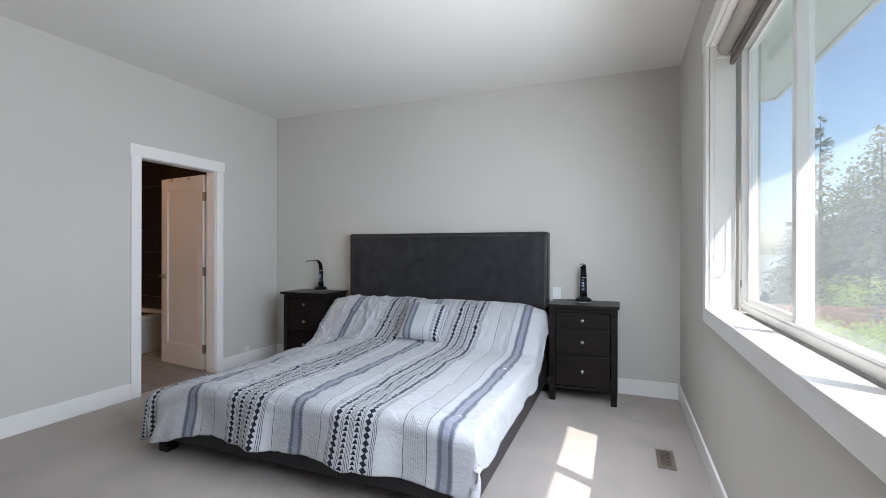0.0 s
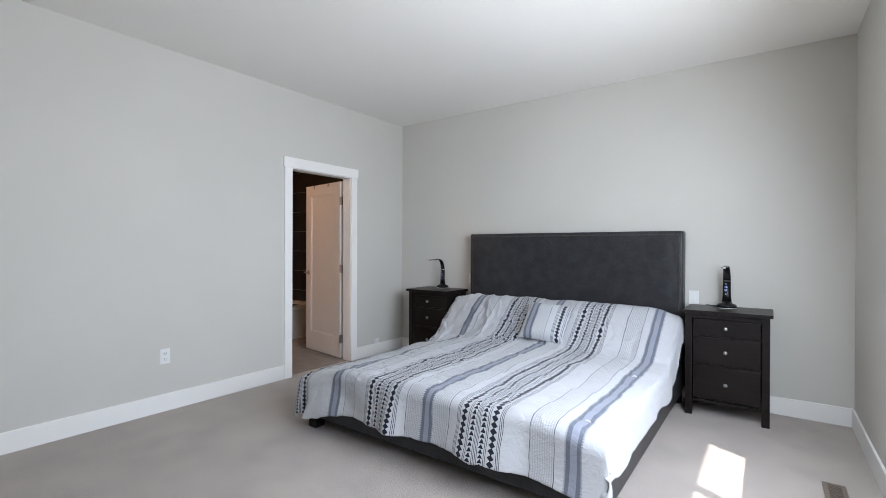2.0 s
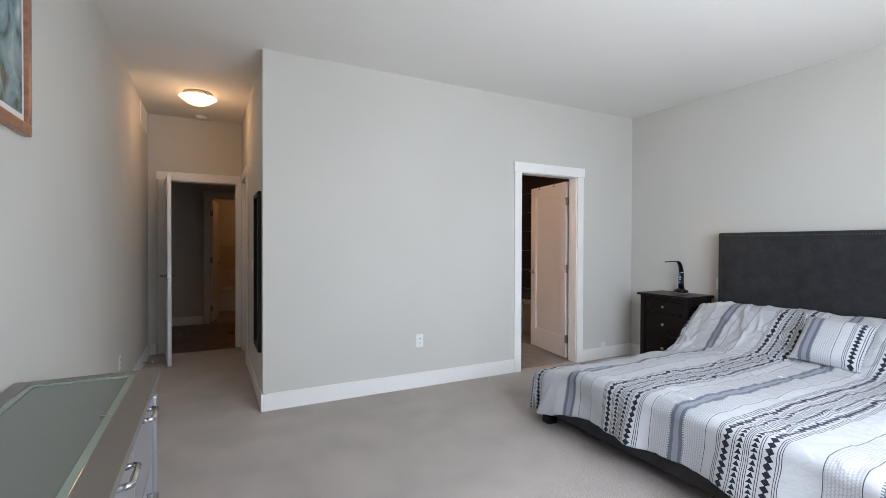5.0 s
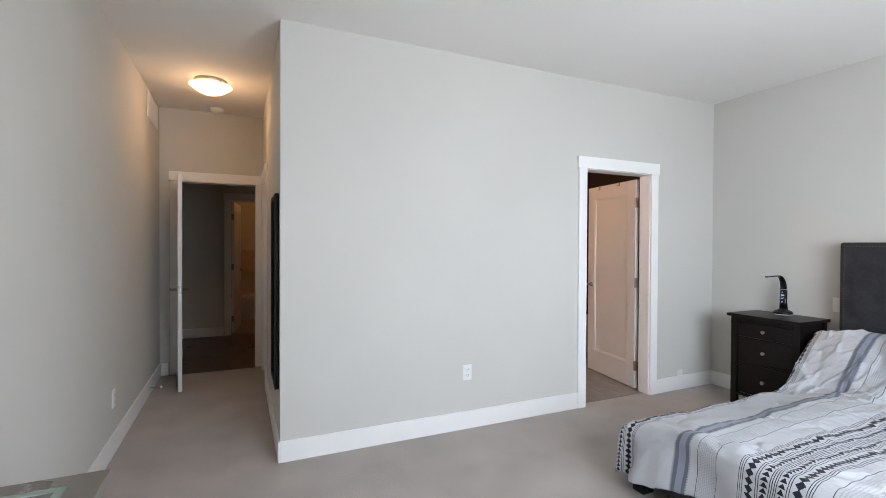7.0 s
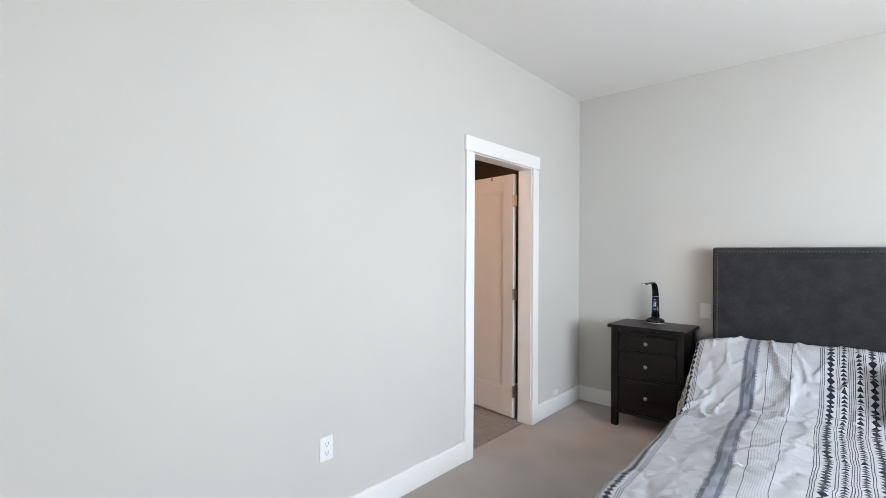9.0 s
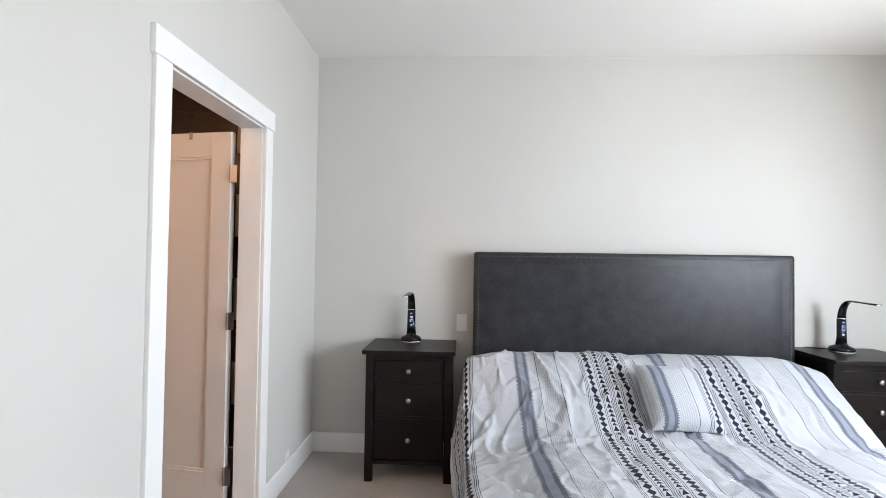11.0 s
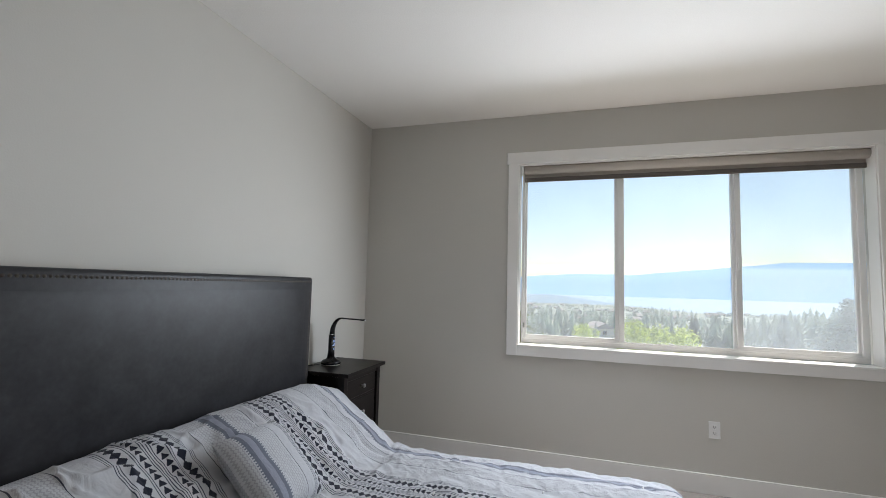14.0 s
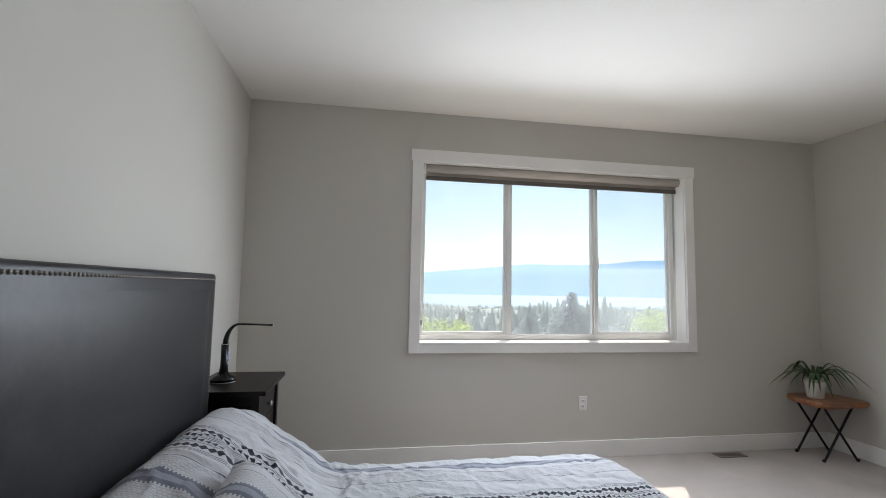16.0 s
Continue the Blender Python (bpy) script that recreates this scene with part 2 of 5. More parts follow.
def bedding():
    """White cotton with woven stripes along the bed: grey bands, dotted panels, rows of black diamonds and triangles."""
    m = bpy.data.materials.new("striped_cotton")
    m.use_nodes = True
    nt = N.tree = m.node_tree
    b = nt.nodes["Principled BSDF"]
    uv = nt.nodes.new("ShaderNodeUVMap")
    uv.uv_map = "cloth"
    sep = nt.nodes.new("ShaderNodeSeparateXYZ")
    nt.links.new(uv.outputs[0], sep.inputs[0])
    u0, v = N(sep.outputs[0]), N(sep.outputs[1])
    # the design mirrors about a grey band along the bed's middle
    u = u0.abs()

    def line(c, w=0.0019):
        return (u - c).abs() < w

    def near(c, w):
        return (u - c).abs() < w

    lines = black = None
    # two panels beside the middle band, and a third on the side that hangs down
    for mid, only in ((0.345, 1.0), (1.265, u0 < 0.0)):
        w = u - mid
        a = w.abs()
        k = None
        for c in (0.121, 0.130, 0.139, 0.053, 0.062, 0.0045, 0.0125):
            q = (a - c).abs() < 0.0016
            k = q if k is None else k | q
        k = N.op("MULTIPLY", k, only)
        lines = k if lines is None else lines | k
        vd = v.wrap(-0.0155, 0.0155).abs()
        k = (a - 0.0915).abs() * 0.86 + N.op("SNAP", vd, 0.0032) < 0.0155
        vt = v.wrap(0.0, 0.0245)
        k = k | N.op("MULTIPLY", (a - 0.0325).abs() * 1.45 + N.op("SNAP", vt, 0.003) < 0.0205, vt < 0.0225)
        k = N.op("MULTIPLY", k, only)
        black = k if black is None else black | k
    thin = line(0.148, 0.0016) | line(0.620, 0.0017) | line(0.742, 0.0017)
    # dotted panels
    du = u.wrap(-0.006, 0.006)
    row = N.op("FLOOR", u * (1 / 0.012))
    dv = (v + N.op("MULTIPLY", N.op("PINGPONG", row, 1.0), 0.007)).wrap(-0.007, 0.007)
    dots = N.op("MULTIPLY", du.abs() + dv.abs() * 0.8 < 0.0052, near(0.093, 0.047) | near(0.681, 0.058))
    grey_dark = near(0.0, 0.034) | near(0.832, 0.034)
    grey_light = near(0.0, 0.015) | near(0.832, 0.016)
    tick = N.op("MULTIPLY", near(0.037, 0.005) | near(0.795, 0.005) | near(0.869, 0.005), v.wrap(0.0, 0.012) < 0.006)

    def blend(fac, a, c):
        x = nt.nodes.new("ShaderNodeMix")
        x.data_type = "RGBA"
        nt.links.new(fac.s, x.inputs["Factor"])
        if isinstance(a, tuple):
            x.inputs["A"].default_value = (*a, 1)
        else:
            nt.links.new(a, x.inputs["A"])
        x.inputs["B"].default_value = (*c, 1)
        return x.outputs["Result"]

    weave = nt.nodes.new("ShaderNodeTexNoise")
    weave.inputs["Scale"].default_value = 900
    nt.links.new(uv.outputs[0], weave.inputs["Vector"])
    wide = nt.nodes.new("ShaderNodeTexNoise")
    wide.inputs["Scale"].default_value = 5
    nt.links.new(uv.outputs[0], wide.inputs["Vector"])
    c = blend(N(wide.outputs["Fac"]), (0.455, 0.462, 0.485), (0.51, 0.518, 0.54))
    c = blend(dots * 0.45, c, (0.22, 0.22, 0.23))
    c = blend(grey_dark, c, (0.135, 0.145, 0.18))
    c = blend(grey_light, c, (0.25, 0.268, 0.32))
    c = blend(tick, c, (0.155, 0.165, 0.20))
    c = blend(thin, c, (0.06, 0.06, 0.08))
    c = blend(lines, c, (0.055, 0.06, 0.085))
    c = blend(black, c, (0.014, 0.016, 0.028))
    nt.links.new(c, b.inputs["Base Color"])
    b.inputs["Roughness"].default_value = 0.9
    b.inputs["Specular IOR Level"].default_value = 0.15
    b.inputs["Sheen Weight"].default_value = 0.15
    crease = nt.nodes.new("ShaderNodeTexNoise")
    crease.inputs["Scale"].default_value, crease.inputs["Detail"].default_value, crease.inputs["Distortion"].default_value = 16, 4, 2.2
    nt.links.new(uv.outputs[0], crease.inputs["Vector"])
    total = N(weave.outputs["Fac"]) * 0.05 + N(crease.outputs["Fac"]) * 1.0
    bp = nt.nodes.new("ShaderNodeBump")
    bp.inputs["Strength"].default_value, bp.inputs["Distance"].default_value = 0.22, 0.03
    nt.links.new(total.s, bp.inputs["Height"])
    nt.links.new(bp.outputs[0], b.inputs["Normal"])
    return m


COTTON = bedding()
SHEET = material("white_cotton_sheet", (0.75, 0.74, 0.72), 0.9, vary=0.03, bump=0.3, bump_scale=40)


# ---- builders ----
def mesh_of(bm, mat, name="mesh", smooth=False):
    me = bpy.data.meshes.new(name)
    bm.to_mesh(me)
    bm.free()
    for m in (mat if isinstance(mat, (list, tuple)) else [mat]):
        me.materials.append(m)
    if smooth:
        me.polygons.foreach_set("use_smooth", [True] * len(me.polygons))
    return me


def part(name, bm, mat, parent, label="", smooth=False, m=None):
    ob = new(name, mesh_of(bm, mat, name, smooth))
    ob.parent = parent
    if m is not None:
        ob.matrix_basis = m
    return tagged(ob, label)


def thing(name, at, label, category, group="", turn=0.0):
    ob = new(name)
    ob.empty_display_size = 0.1
    ob.matrix_basis = pose(*at, 0, 0, turn)
    return tagged(ob, label, category, group)


def setting(name, bm, mat, label="", category="", smooth=False):
    return tagged(new(name, mesh_of(bm, mat, name, smooth)), label, category, kind="structure")


def box(lo, hi, bevel=0.0, bm=None, seg=2):
    """A box between two corners, its edges rounded."""
    b = bmesh.new()
    bmesh.ops.create_cube(b, size=1)
    lo, hi = Vector(lo), Vector(hi)
    for v in b.verts:
        v.co = Vector([lo[i] + (v.co[i] + 0.5) * (hi[i] - lo[i]) for i in range(3)])
    if bevel:
        bmesh.ops.bevel(b, geom=b.edges[:], offset=bevel, segments=seg, affect="EDGES", profile=0.6)
    if bm is None:
        return b
    return join(bm, b)


def join(bm, other, m=None):
    if m is not None:
        bmesh.ops.transform(other, matrix=m, verts=other.verts)
    tmp = bpy.data.meshes.new("tmp")
    other.to_mesh(tmp)
    other.free()
    bm.from_mesh(tmp)
    bpy.data.meshes.remove(tmp)
    return bm


def boxes(*pairs, bevel=0.0):
    bm = bmesh.new()
    for lo, hi in pairs:
        box(lo, hi, bevel, bm)
    return bm


def lathe(profile, seg=24):
    """A solid of revolution round z from (radius, height) pairs."""
    bm = bmesh.new()
    rings = []
    for r, z in profile:
        rings.append([bm.verts.new((max(r, 1e-5) * math.cos(2 * math.pi * k / seg), max(r, 1e-5) * math.sin(2 * math.pi * k / seg), z)) for k in range(seg)])
    for a, b in zip(rings, rings[1:]):
        for k in range(seg):
            bm.faces.new((a[k], a[(k + 1) % seg], b[(k + 1) % seg], b[k]))
    bm.faces.new(rings[0][::-1])
    bm.faces.new(rings[-1])
    bmesh.ops.recalc_face_normals(bm, faces=bm.faces)
    return bm


def tube(points, radii, seg=8, squash=1.0, up=(0, 0, 1)):
    """A rod along points; squash flattens it across the up direction."""
    bm = bmesh.new()
    pts = [Vector(p) for p in points]
    if not isinstance(radii, (list, tuple)):
        radii = [radii] * len(pts)
    rings = []
    for k, p in enumerate(pts):
        d = (pts[min(k + 1, len(pts) - 1)] - pts[max(k - 1, 0)]).normalized()
        side = d.cross(Vector(up))
        side = side.normalized() if side.length > 1e-4 else Vector((1, 0, 0))
        nrm = side.cross(d).normalized()
        rings.append([bm.verts.new(p + radii[k] * (side * math.cos(2 * math.pi * j / seg) + nrm * squash * math.sin(2 * math.pi * j / seg))) for j in range(seg)])
    for a, b in zip(rings, rings[1:]):
        for j in range(seg):
            bm.faces.new((a[j], a[(j + 1) % seg], b[(j + 1) % seg], b[j]))
    bm.faces.new(rings[0][::-1])
    bm.faces.new(rings[-1])
    bmesh.ops.recalc_face_normals(bm, faces=bm.faces)
    return bm


# ---- structure ----
XW, XL, YH, YB, ZC, YC, XE = -0.033, -4.315, 4.795, -0.315, 2.81, 0.685, -6.79
WT = 0.12                                     # inner wall thickness
DY0, DY1, DZ = 3.146, 3.935, 2.06               # ensuite doorway, with its jambs
WY0, WY1, WZ0, WZ1 = 1.06, 3.447, 0.937, 2.412   # window opening
HY0, HY1 = -0.145, 0.625                      # doorway at the end of the hall
SX0, SX1 = -6.62, -5.92                       # closet doorway on the hall's side
XO = 0.20                                     # outer face of the window wall
XF = -8.82                                    # far wall of the corridor
FY0, FY1 = 0.31, 1.04                         # guest bath doorway

setting("floor", boxes(((XL - 0.06, YB, -0.1), (XW, YH, 0)), ((XE + 0.03, YB, -0.1), (XL - 0.06, YC, 0))), CARPET, "greige cut-pile bedroom carpet", "carpet")
setting("floor_ensuite", boxes(((-7.0, 1.9, -0.1), (XL - 0.06, YH, -0.004))), TILE, "grey wood-look vinyl bathroom floor", "floor")
setting("floor_corridor", boxes(((XF - 0.06, -1.6, -0.1), (XE + 0.03, 3.2, -0.002))), DARKFLOOR, "dark stained hardwood corridor floor", "floor")
setting("floor_guest_bath", boxes(((-11.0, -0.6, -0.1), (XF - 0.06, 2.4, -0.004))), TILE, "grey vinyl floor", "floor")
setting("ceiling", boxes(((XL - WT, YB - 0.1, ZC), (XO, YH + 0.1, ZC + 0.15)), ((XE - WT, YB - 0.1, ZC), (XL - WT, YC + 0.1, ZC + 0.15))), CEIL, "white lightly textured ceiling", "ceiling")
setting("ceiling_ensuite", boxes(((-7.0, 1.8, ZC - 0.06), (XL - WT, YH + 0.1, ZC + 0.1))), CEIL, "white bathroom ceiling", "ceiling")
setting("ceiling_corridor", boxes(((-11.0, -1.7, 2.46), (XE - WT, 3.2, 2.6))), CEIL, "white corridor ceiling", "ceiling")

setting("wall_north", boxes(((-7.1, YH, -0.1), (XO, YH + 0.12, ZC))), PAINT, "greige painted wall behind the bed", "wall")
setting("wall_south", boxes(((XE, YB - 0.12, -0.1), (XO, YB, ZC))), PAINT, "greige painted wall along the room and hall", "wall")
setting("wall_east", boxes(((XW, YB, -0.1), (XO, YH, WZ0 - 0.02)), ((XW, YB, WZ1 + 0.02), (XO, YH, ZC)),
                           ((XW, YB, WZ0 - 0.02), (XO, WY0 - 0.02, WZ1 + 0.02)), ((XW, WY1 + 0.02, WZ0 - 0.02), (XO, YH, WZ1 + 0.02))), PAINT, "greige painted window wall", "wall")
setting("wall_west", boxes(((XL - WT, YC, -0.1), (XL, DY0, ZC)), ((XL - WT, DY1, -0.1), (XL, YH, ZC)), ((XL - WT, DY0, DZ), (XL, DY1, ZC))), PAINT, "greige painted wall with the ensuite doorway", "wall")
setting("wall_hall_side", boxes(((XE, YC, -0.1), (SX0, YC + WT, ZC)), ((SX1, YC, -0.1), (XL - WT, YC + WT, ZC)), ((SX0, YC, DZ), (SX1, YC + WT, ZC))), PAINT, "greige painted hall wall", "wall")
setting("wall_hall_end", boxes(((XE - WT, YB - 0.12, -0.1), (XE, HY0, ZC)), ((XE - WT, HY1, -0.1), (XE, YC + WT, ZC)), ((XE - WT, HY0, DZ), (XE, HY1, ZC))), PAINT, "greige painted wall above the bedroom doorway", "wall")
for nm, pairs in (("wall_corridor_east", (((XE - WT, YC + WT, -0.1), (XE, 3.2, 2.6)), ((XE - WT, -1.7, -0.1), (XE, YB - 0.12, 2.6)))),
                  ("wall_corridor_north", (((XF, 3.08, -0.1), (XE - WT, 3.2, 2.6)),)), ("wall_corridor_south", (((XF, -1.7, -0.1), (XE - WT, -1.58, 2.6)),)),
                  ("wall_corridor_west", (((XF - WT, -1.7, -0.1), (XF, FY0, 2.6)), ((XF - WT, FY1, -0.1), (XF, 3.2, 2.6)), ((XF - WT, FY0, DZ), (XF, FY1, 2.6))))):
    setting(nm, boxes(*pairs), PAINT, "greige painted corridor wall", "wall")
setting("wall_guest_bath", boxes(((-11.0, -0.7, -0.1), (-10.9, 2.4, 2.6)), ((-10.9, -0.7, -0.1), (XF - WT, -0.6, 2.6)), ((-10.9, 2.3, -0.1), (XF - WT, 2.4, 2.6))), PAINT, "greige painted bathroom wall", "wall")
setting("wall_ensuite", boxes(((-7.1, 1.8, -0.1), (-7.0, YH, ZC)), ((-7.0, 1.8, -0.1), (XL - WT, 1.9, ZC))), TILED, "dark brown tiled bathroom wall", "wall")
setting("wall_closet", boxes(((SX0 - 0.1, 1.5, -0.1), (SX1 + 0.1, 1.6, ZC)), ((SX0 - 0.1, YC + WT, -0.1), (SX0 - 0.02, 1.5, ZC)), ((SX1 + 0.02, YC + WT, -0.1), (SX1 + 0.1, 1.5, ZC)),
                             ((SX0 - 0.1, YC + WT, ZC), (SX1 + 0.1, 1.6, ZC + 0.1)), ((SX0 - 0.02, YC, -0.1), (SX1 + 0.02, 1.5, 0))), PAINT, "greige painted closet wall", "wall")


def baseboard(lo, hi):
    setting("baseboard", box(lo, hi, 0.004), TRIM, "white painted flat baseboard", "baseboard")


BH, BT = 0.135, 0.014
baseboard((XL, YH - BT, 0), (XW, YH, BH))
baseboard((XW - BT, YB + BT, 0), (XW, YH - BT, BH))
baseboard((XL, YC, 0), (XL + BT, 3.078, BH))
baseboard((XL, 4.002, 0), (XL + BT, YH - BT, BH))
baseboard((XE, YB, 0), (XW, YB + BT, BH))
baseboard((SX1 + 0.085, YC - BT, 0), (XL + BT, YC, BH))
baseboard((XF, -1.58, 0), (XF + BT, FY0 - 0.085, BH))
baseboard((XE, YB + BT, 0), (XE + BT, HY0 - 0.09, BH))
baseboard((XE, HY1 + 0.075, 0), (XE + BT, YC, BH))


def casing(name, axis, wall, out, a0, a1, top, depth, label="white painted flat door casing", bottom=0.0, w=0.085, head=0.1, sill=False):
    """Flat boards round an opening on the face of a wall, with jambs that line it. axis: along which the wall runs; out: which way it faces."""
    t = tagged(new(name), label, "casing", kind="structure")

    def bar(nm, u0, u1, z0, z1, d0, d1, bev=0.003):
        d0, d1 = sorted((wall + out * d0, wall + out * d1))
        lo, hi = ((d0, u0, z0), (d1, u1, z1)) if axis == "y" else ((u0, d0, z0), (u1, d1, z1))
        part(nm, box(lo, hi, bev), TRIM, t)

    bar("side_board", a0 - w + 0.012, a0 + 0.012, bottom - (w if sill else 0), top - 0.012, 0, 0.018)
    bar("side_board", a1 - 0.012, a1 + w - 0.012, bottom - (w if sill else 0), top - 0.012, 0, 0.018)
    bar("head_board", a0 - w, a1 + w, top - 0.012, top + head - 0.012, 0, 0.022)
    bar("jamb", a0, a0 + 0.018, bottom, top - 0.018, -0.001 - depth, -0.001)
    bar("jamb", a1 - 0.018, a1, bottom, top - 0.018, -0.001 - depth, -0.001)
    bar("head_jamb", a0, a1, top - 0.018, top, -0.001 - depth, -0.001)
    if sill:
        bar("apron", a0 + 0.012, a1 - 0.012, bottom - w, bottom - 0.002, 0, 0.018)
        bar("sill", a0 + 0.018, a1 - 0.018, bottom - 0.018, bottom, -0.001 - depth, 0.019)
    return t


casing("door_1", "y", XL, 1, DY0, DY1, DZ, WT - 0.002)
casing("door_2", "y", XE, 1, HY0, HY1, DZ, WT - 0.002)
casing("door_3", "x", YC, -1, SX0, SX1, DZ, WT - 0.002)
casing("door_4", "y", XF, 1, FY0, FY1, DZ, WT - 0.002)
casing("window_1", "y", XW, -1, WY0, WY1, WZ1, 0.125, "white painted window casing and deep sill", WZ0, 0.085, 0.095, True)


# ---- window ----
def window_unit():
    w = tagged(thing("window_frame", (0.115, 0, 0), "white vinyl three-pane sliding window unit", "window"), kind="structure")
    y0, y1, z0, z1 = WY0 + 0.02, WY1 - 0.02, WZ0, WZ1 - 0.02
    d = 0.075
    part("frame", boxes(((0, y0, z0), (d, y1, z0 + 0.038)), ((0, y0, z1 - 0.038), (d, y1, z1)), ((0, y0, z0 + 0.038), (d, y0 + 0.038, z1 - 0.038)), ((0, y1 - 0.024, z0 + 0.038), (d, y1, z1 - 0.038)), bevel=0.004), VINYL, w)
    m1, m2 = 2.645, 1.848
    part("mullion", box((0.012, m1 - 0.022, z0 + 0.038), (d - 0.004, m1 + 0.022, z1 - 0.038), 0.004), VINYL, w)
    part("mullion", box((0.012, m2 - 0.020, z0 + 0.038), (d - 0.03, m2 + 0.006, z1 - 0.038), 0.004), VINYL, w)
    part("mullion", box((0.03, m2 + 0.008, z0 + 0.038), (d - 0.004, m2 + 0.026, z1 - 0.038), 0.004), VINYL, w)

    def sash(a, b, x):
        s = part("sash", boxes(((x, a, z0 + 0.038), (x + 0.024, b, z0 + 0.068)), ((x, a, z1 - 0.066), (x + 0.024, b, z1 - 0.038)), ((x, a, z0 + 0.068), (x + 0.024, a + 0.026, z1 - 0.066)), ((x, b - 0.026, z0 + 0.068), (x + 0.024, b, z1 - 0.066)), bevel=0.003), VINYL, w)
        g = part("pane", box((x + 0.010, a + 0.022, z0 + 0.06), (x + 0.014, b - 0.022, z1 - 0.06)), GLASS, s, "clear window glass")
        g.visible_shadow = False

    sash(y0 + 0.030, m2 - 0.008, 0.022)
    sash(m1 + 0.022, y1 - 0.014, 0.028)
    scr = part("insect_screen", box((0.060, y0 + 0.036, z0 + 0.036), (0.0605, m2 - 0.002, z1 - 0.036)), SCREEN, w, "fine grey insect screen")
    scr.visible_shadow = False
    g = part("pane", box((0.048, m2 + 0.022, z0 + 0.034), (0.052, m1 - 0.02, z1 - 0.034)), GLASS, w, "clear window glass")
    g.visible_shadow = False
    part("lock", boxes(((-0.006, m2 - 0.028, 1.56), (0.012, m2 - 0.006, 1.66)), ((-0.018, m2 - 0.022, 1.585), (-0.004, m2 - 0.012, 1.615)), bevel=0.003), VINYL, w, "white sliding sash lock")
    part("latch", box((-0.004, y1 - 0.03, 1.06), (0.002, y1 - 0.015, 1.10), 0.002), NICKEL, w)
    part("track", boxes(((0.004, y0 + 0.038, z0 + 0.0385), (0.007, y1 - 0.038, z0 + 0.05)), ((0.045, y0 + 0.038, z0 + 0.0385), (0.047, m2 - 0.036, z0 + 0.05))), VINYL, w)


window_unit()


def roller_blind():
    b = thing("roller_blind", (0.035, 2.24, 2.365), "raised taupe fabric roller blind with a white bead chain", "blind")
    half = 1.16
    roll = lathe([(0.0, -half), (0.036, -half), (0.036, half), (0.0, half)], 20)
    bmesh.ops.rotate(roll, verts=roll.verts, matrix=Matrix.Rotation(math.pi / 2, 3, "X"))
    part("roll", roll, BLINDF, b, smooth=True)
    part("fabric", box((0.0335, -half, -0.075), (0.0355, half, 0.0)), BLINDF, b)
    part("bottom_bar", box((0.022, -half, -0.094), (0.044, half, -0.058), 0.006), BARF, b, "dark taupe fabric-wrapped bottom bar")
    for s in (-1, 1):
        part("bracket", box((-0.042, s * (half + 0.012) - 0.008, -0.045), (0.04, s * (half + 0.012) + 0.008, 0.035), 0.004), WHITEP, b)
    y = half + 0.006
    pts = [(-0.045 - 0.004 * math.sin(k / 20 * math.pi), y, -0.03 - 1.11 * k / 20) for k in range(21)]
    pts += [(-0.04 + 0.045 * (1 - math.cos(a)), y, -1.14 - 0.05 * math.sin(a)) for a in [math.pi * j / 8 for j in range(1, 8)]]
    pts += [(0.05, y, -1.14 + 1.1 * k / 12) for k in range(13)]
    part("bead_chain", tube(pts, 0.0022, 6, up=(0, 1, 0)), WHITEP, b, "white beaded pull chain loop", True)
    part("chain_tensioner", box((-0.052, y - 0.006, -1.16), (-0.036, y + 0.012, -1.12), 0.003), WHITEP, b)


roller_blind()


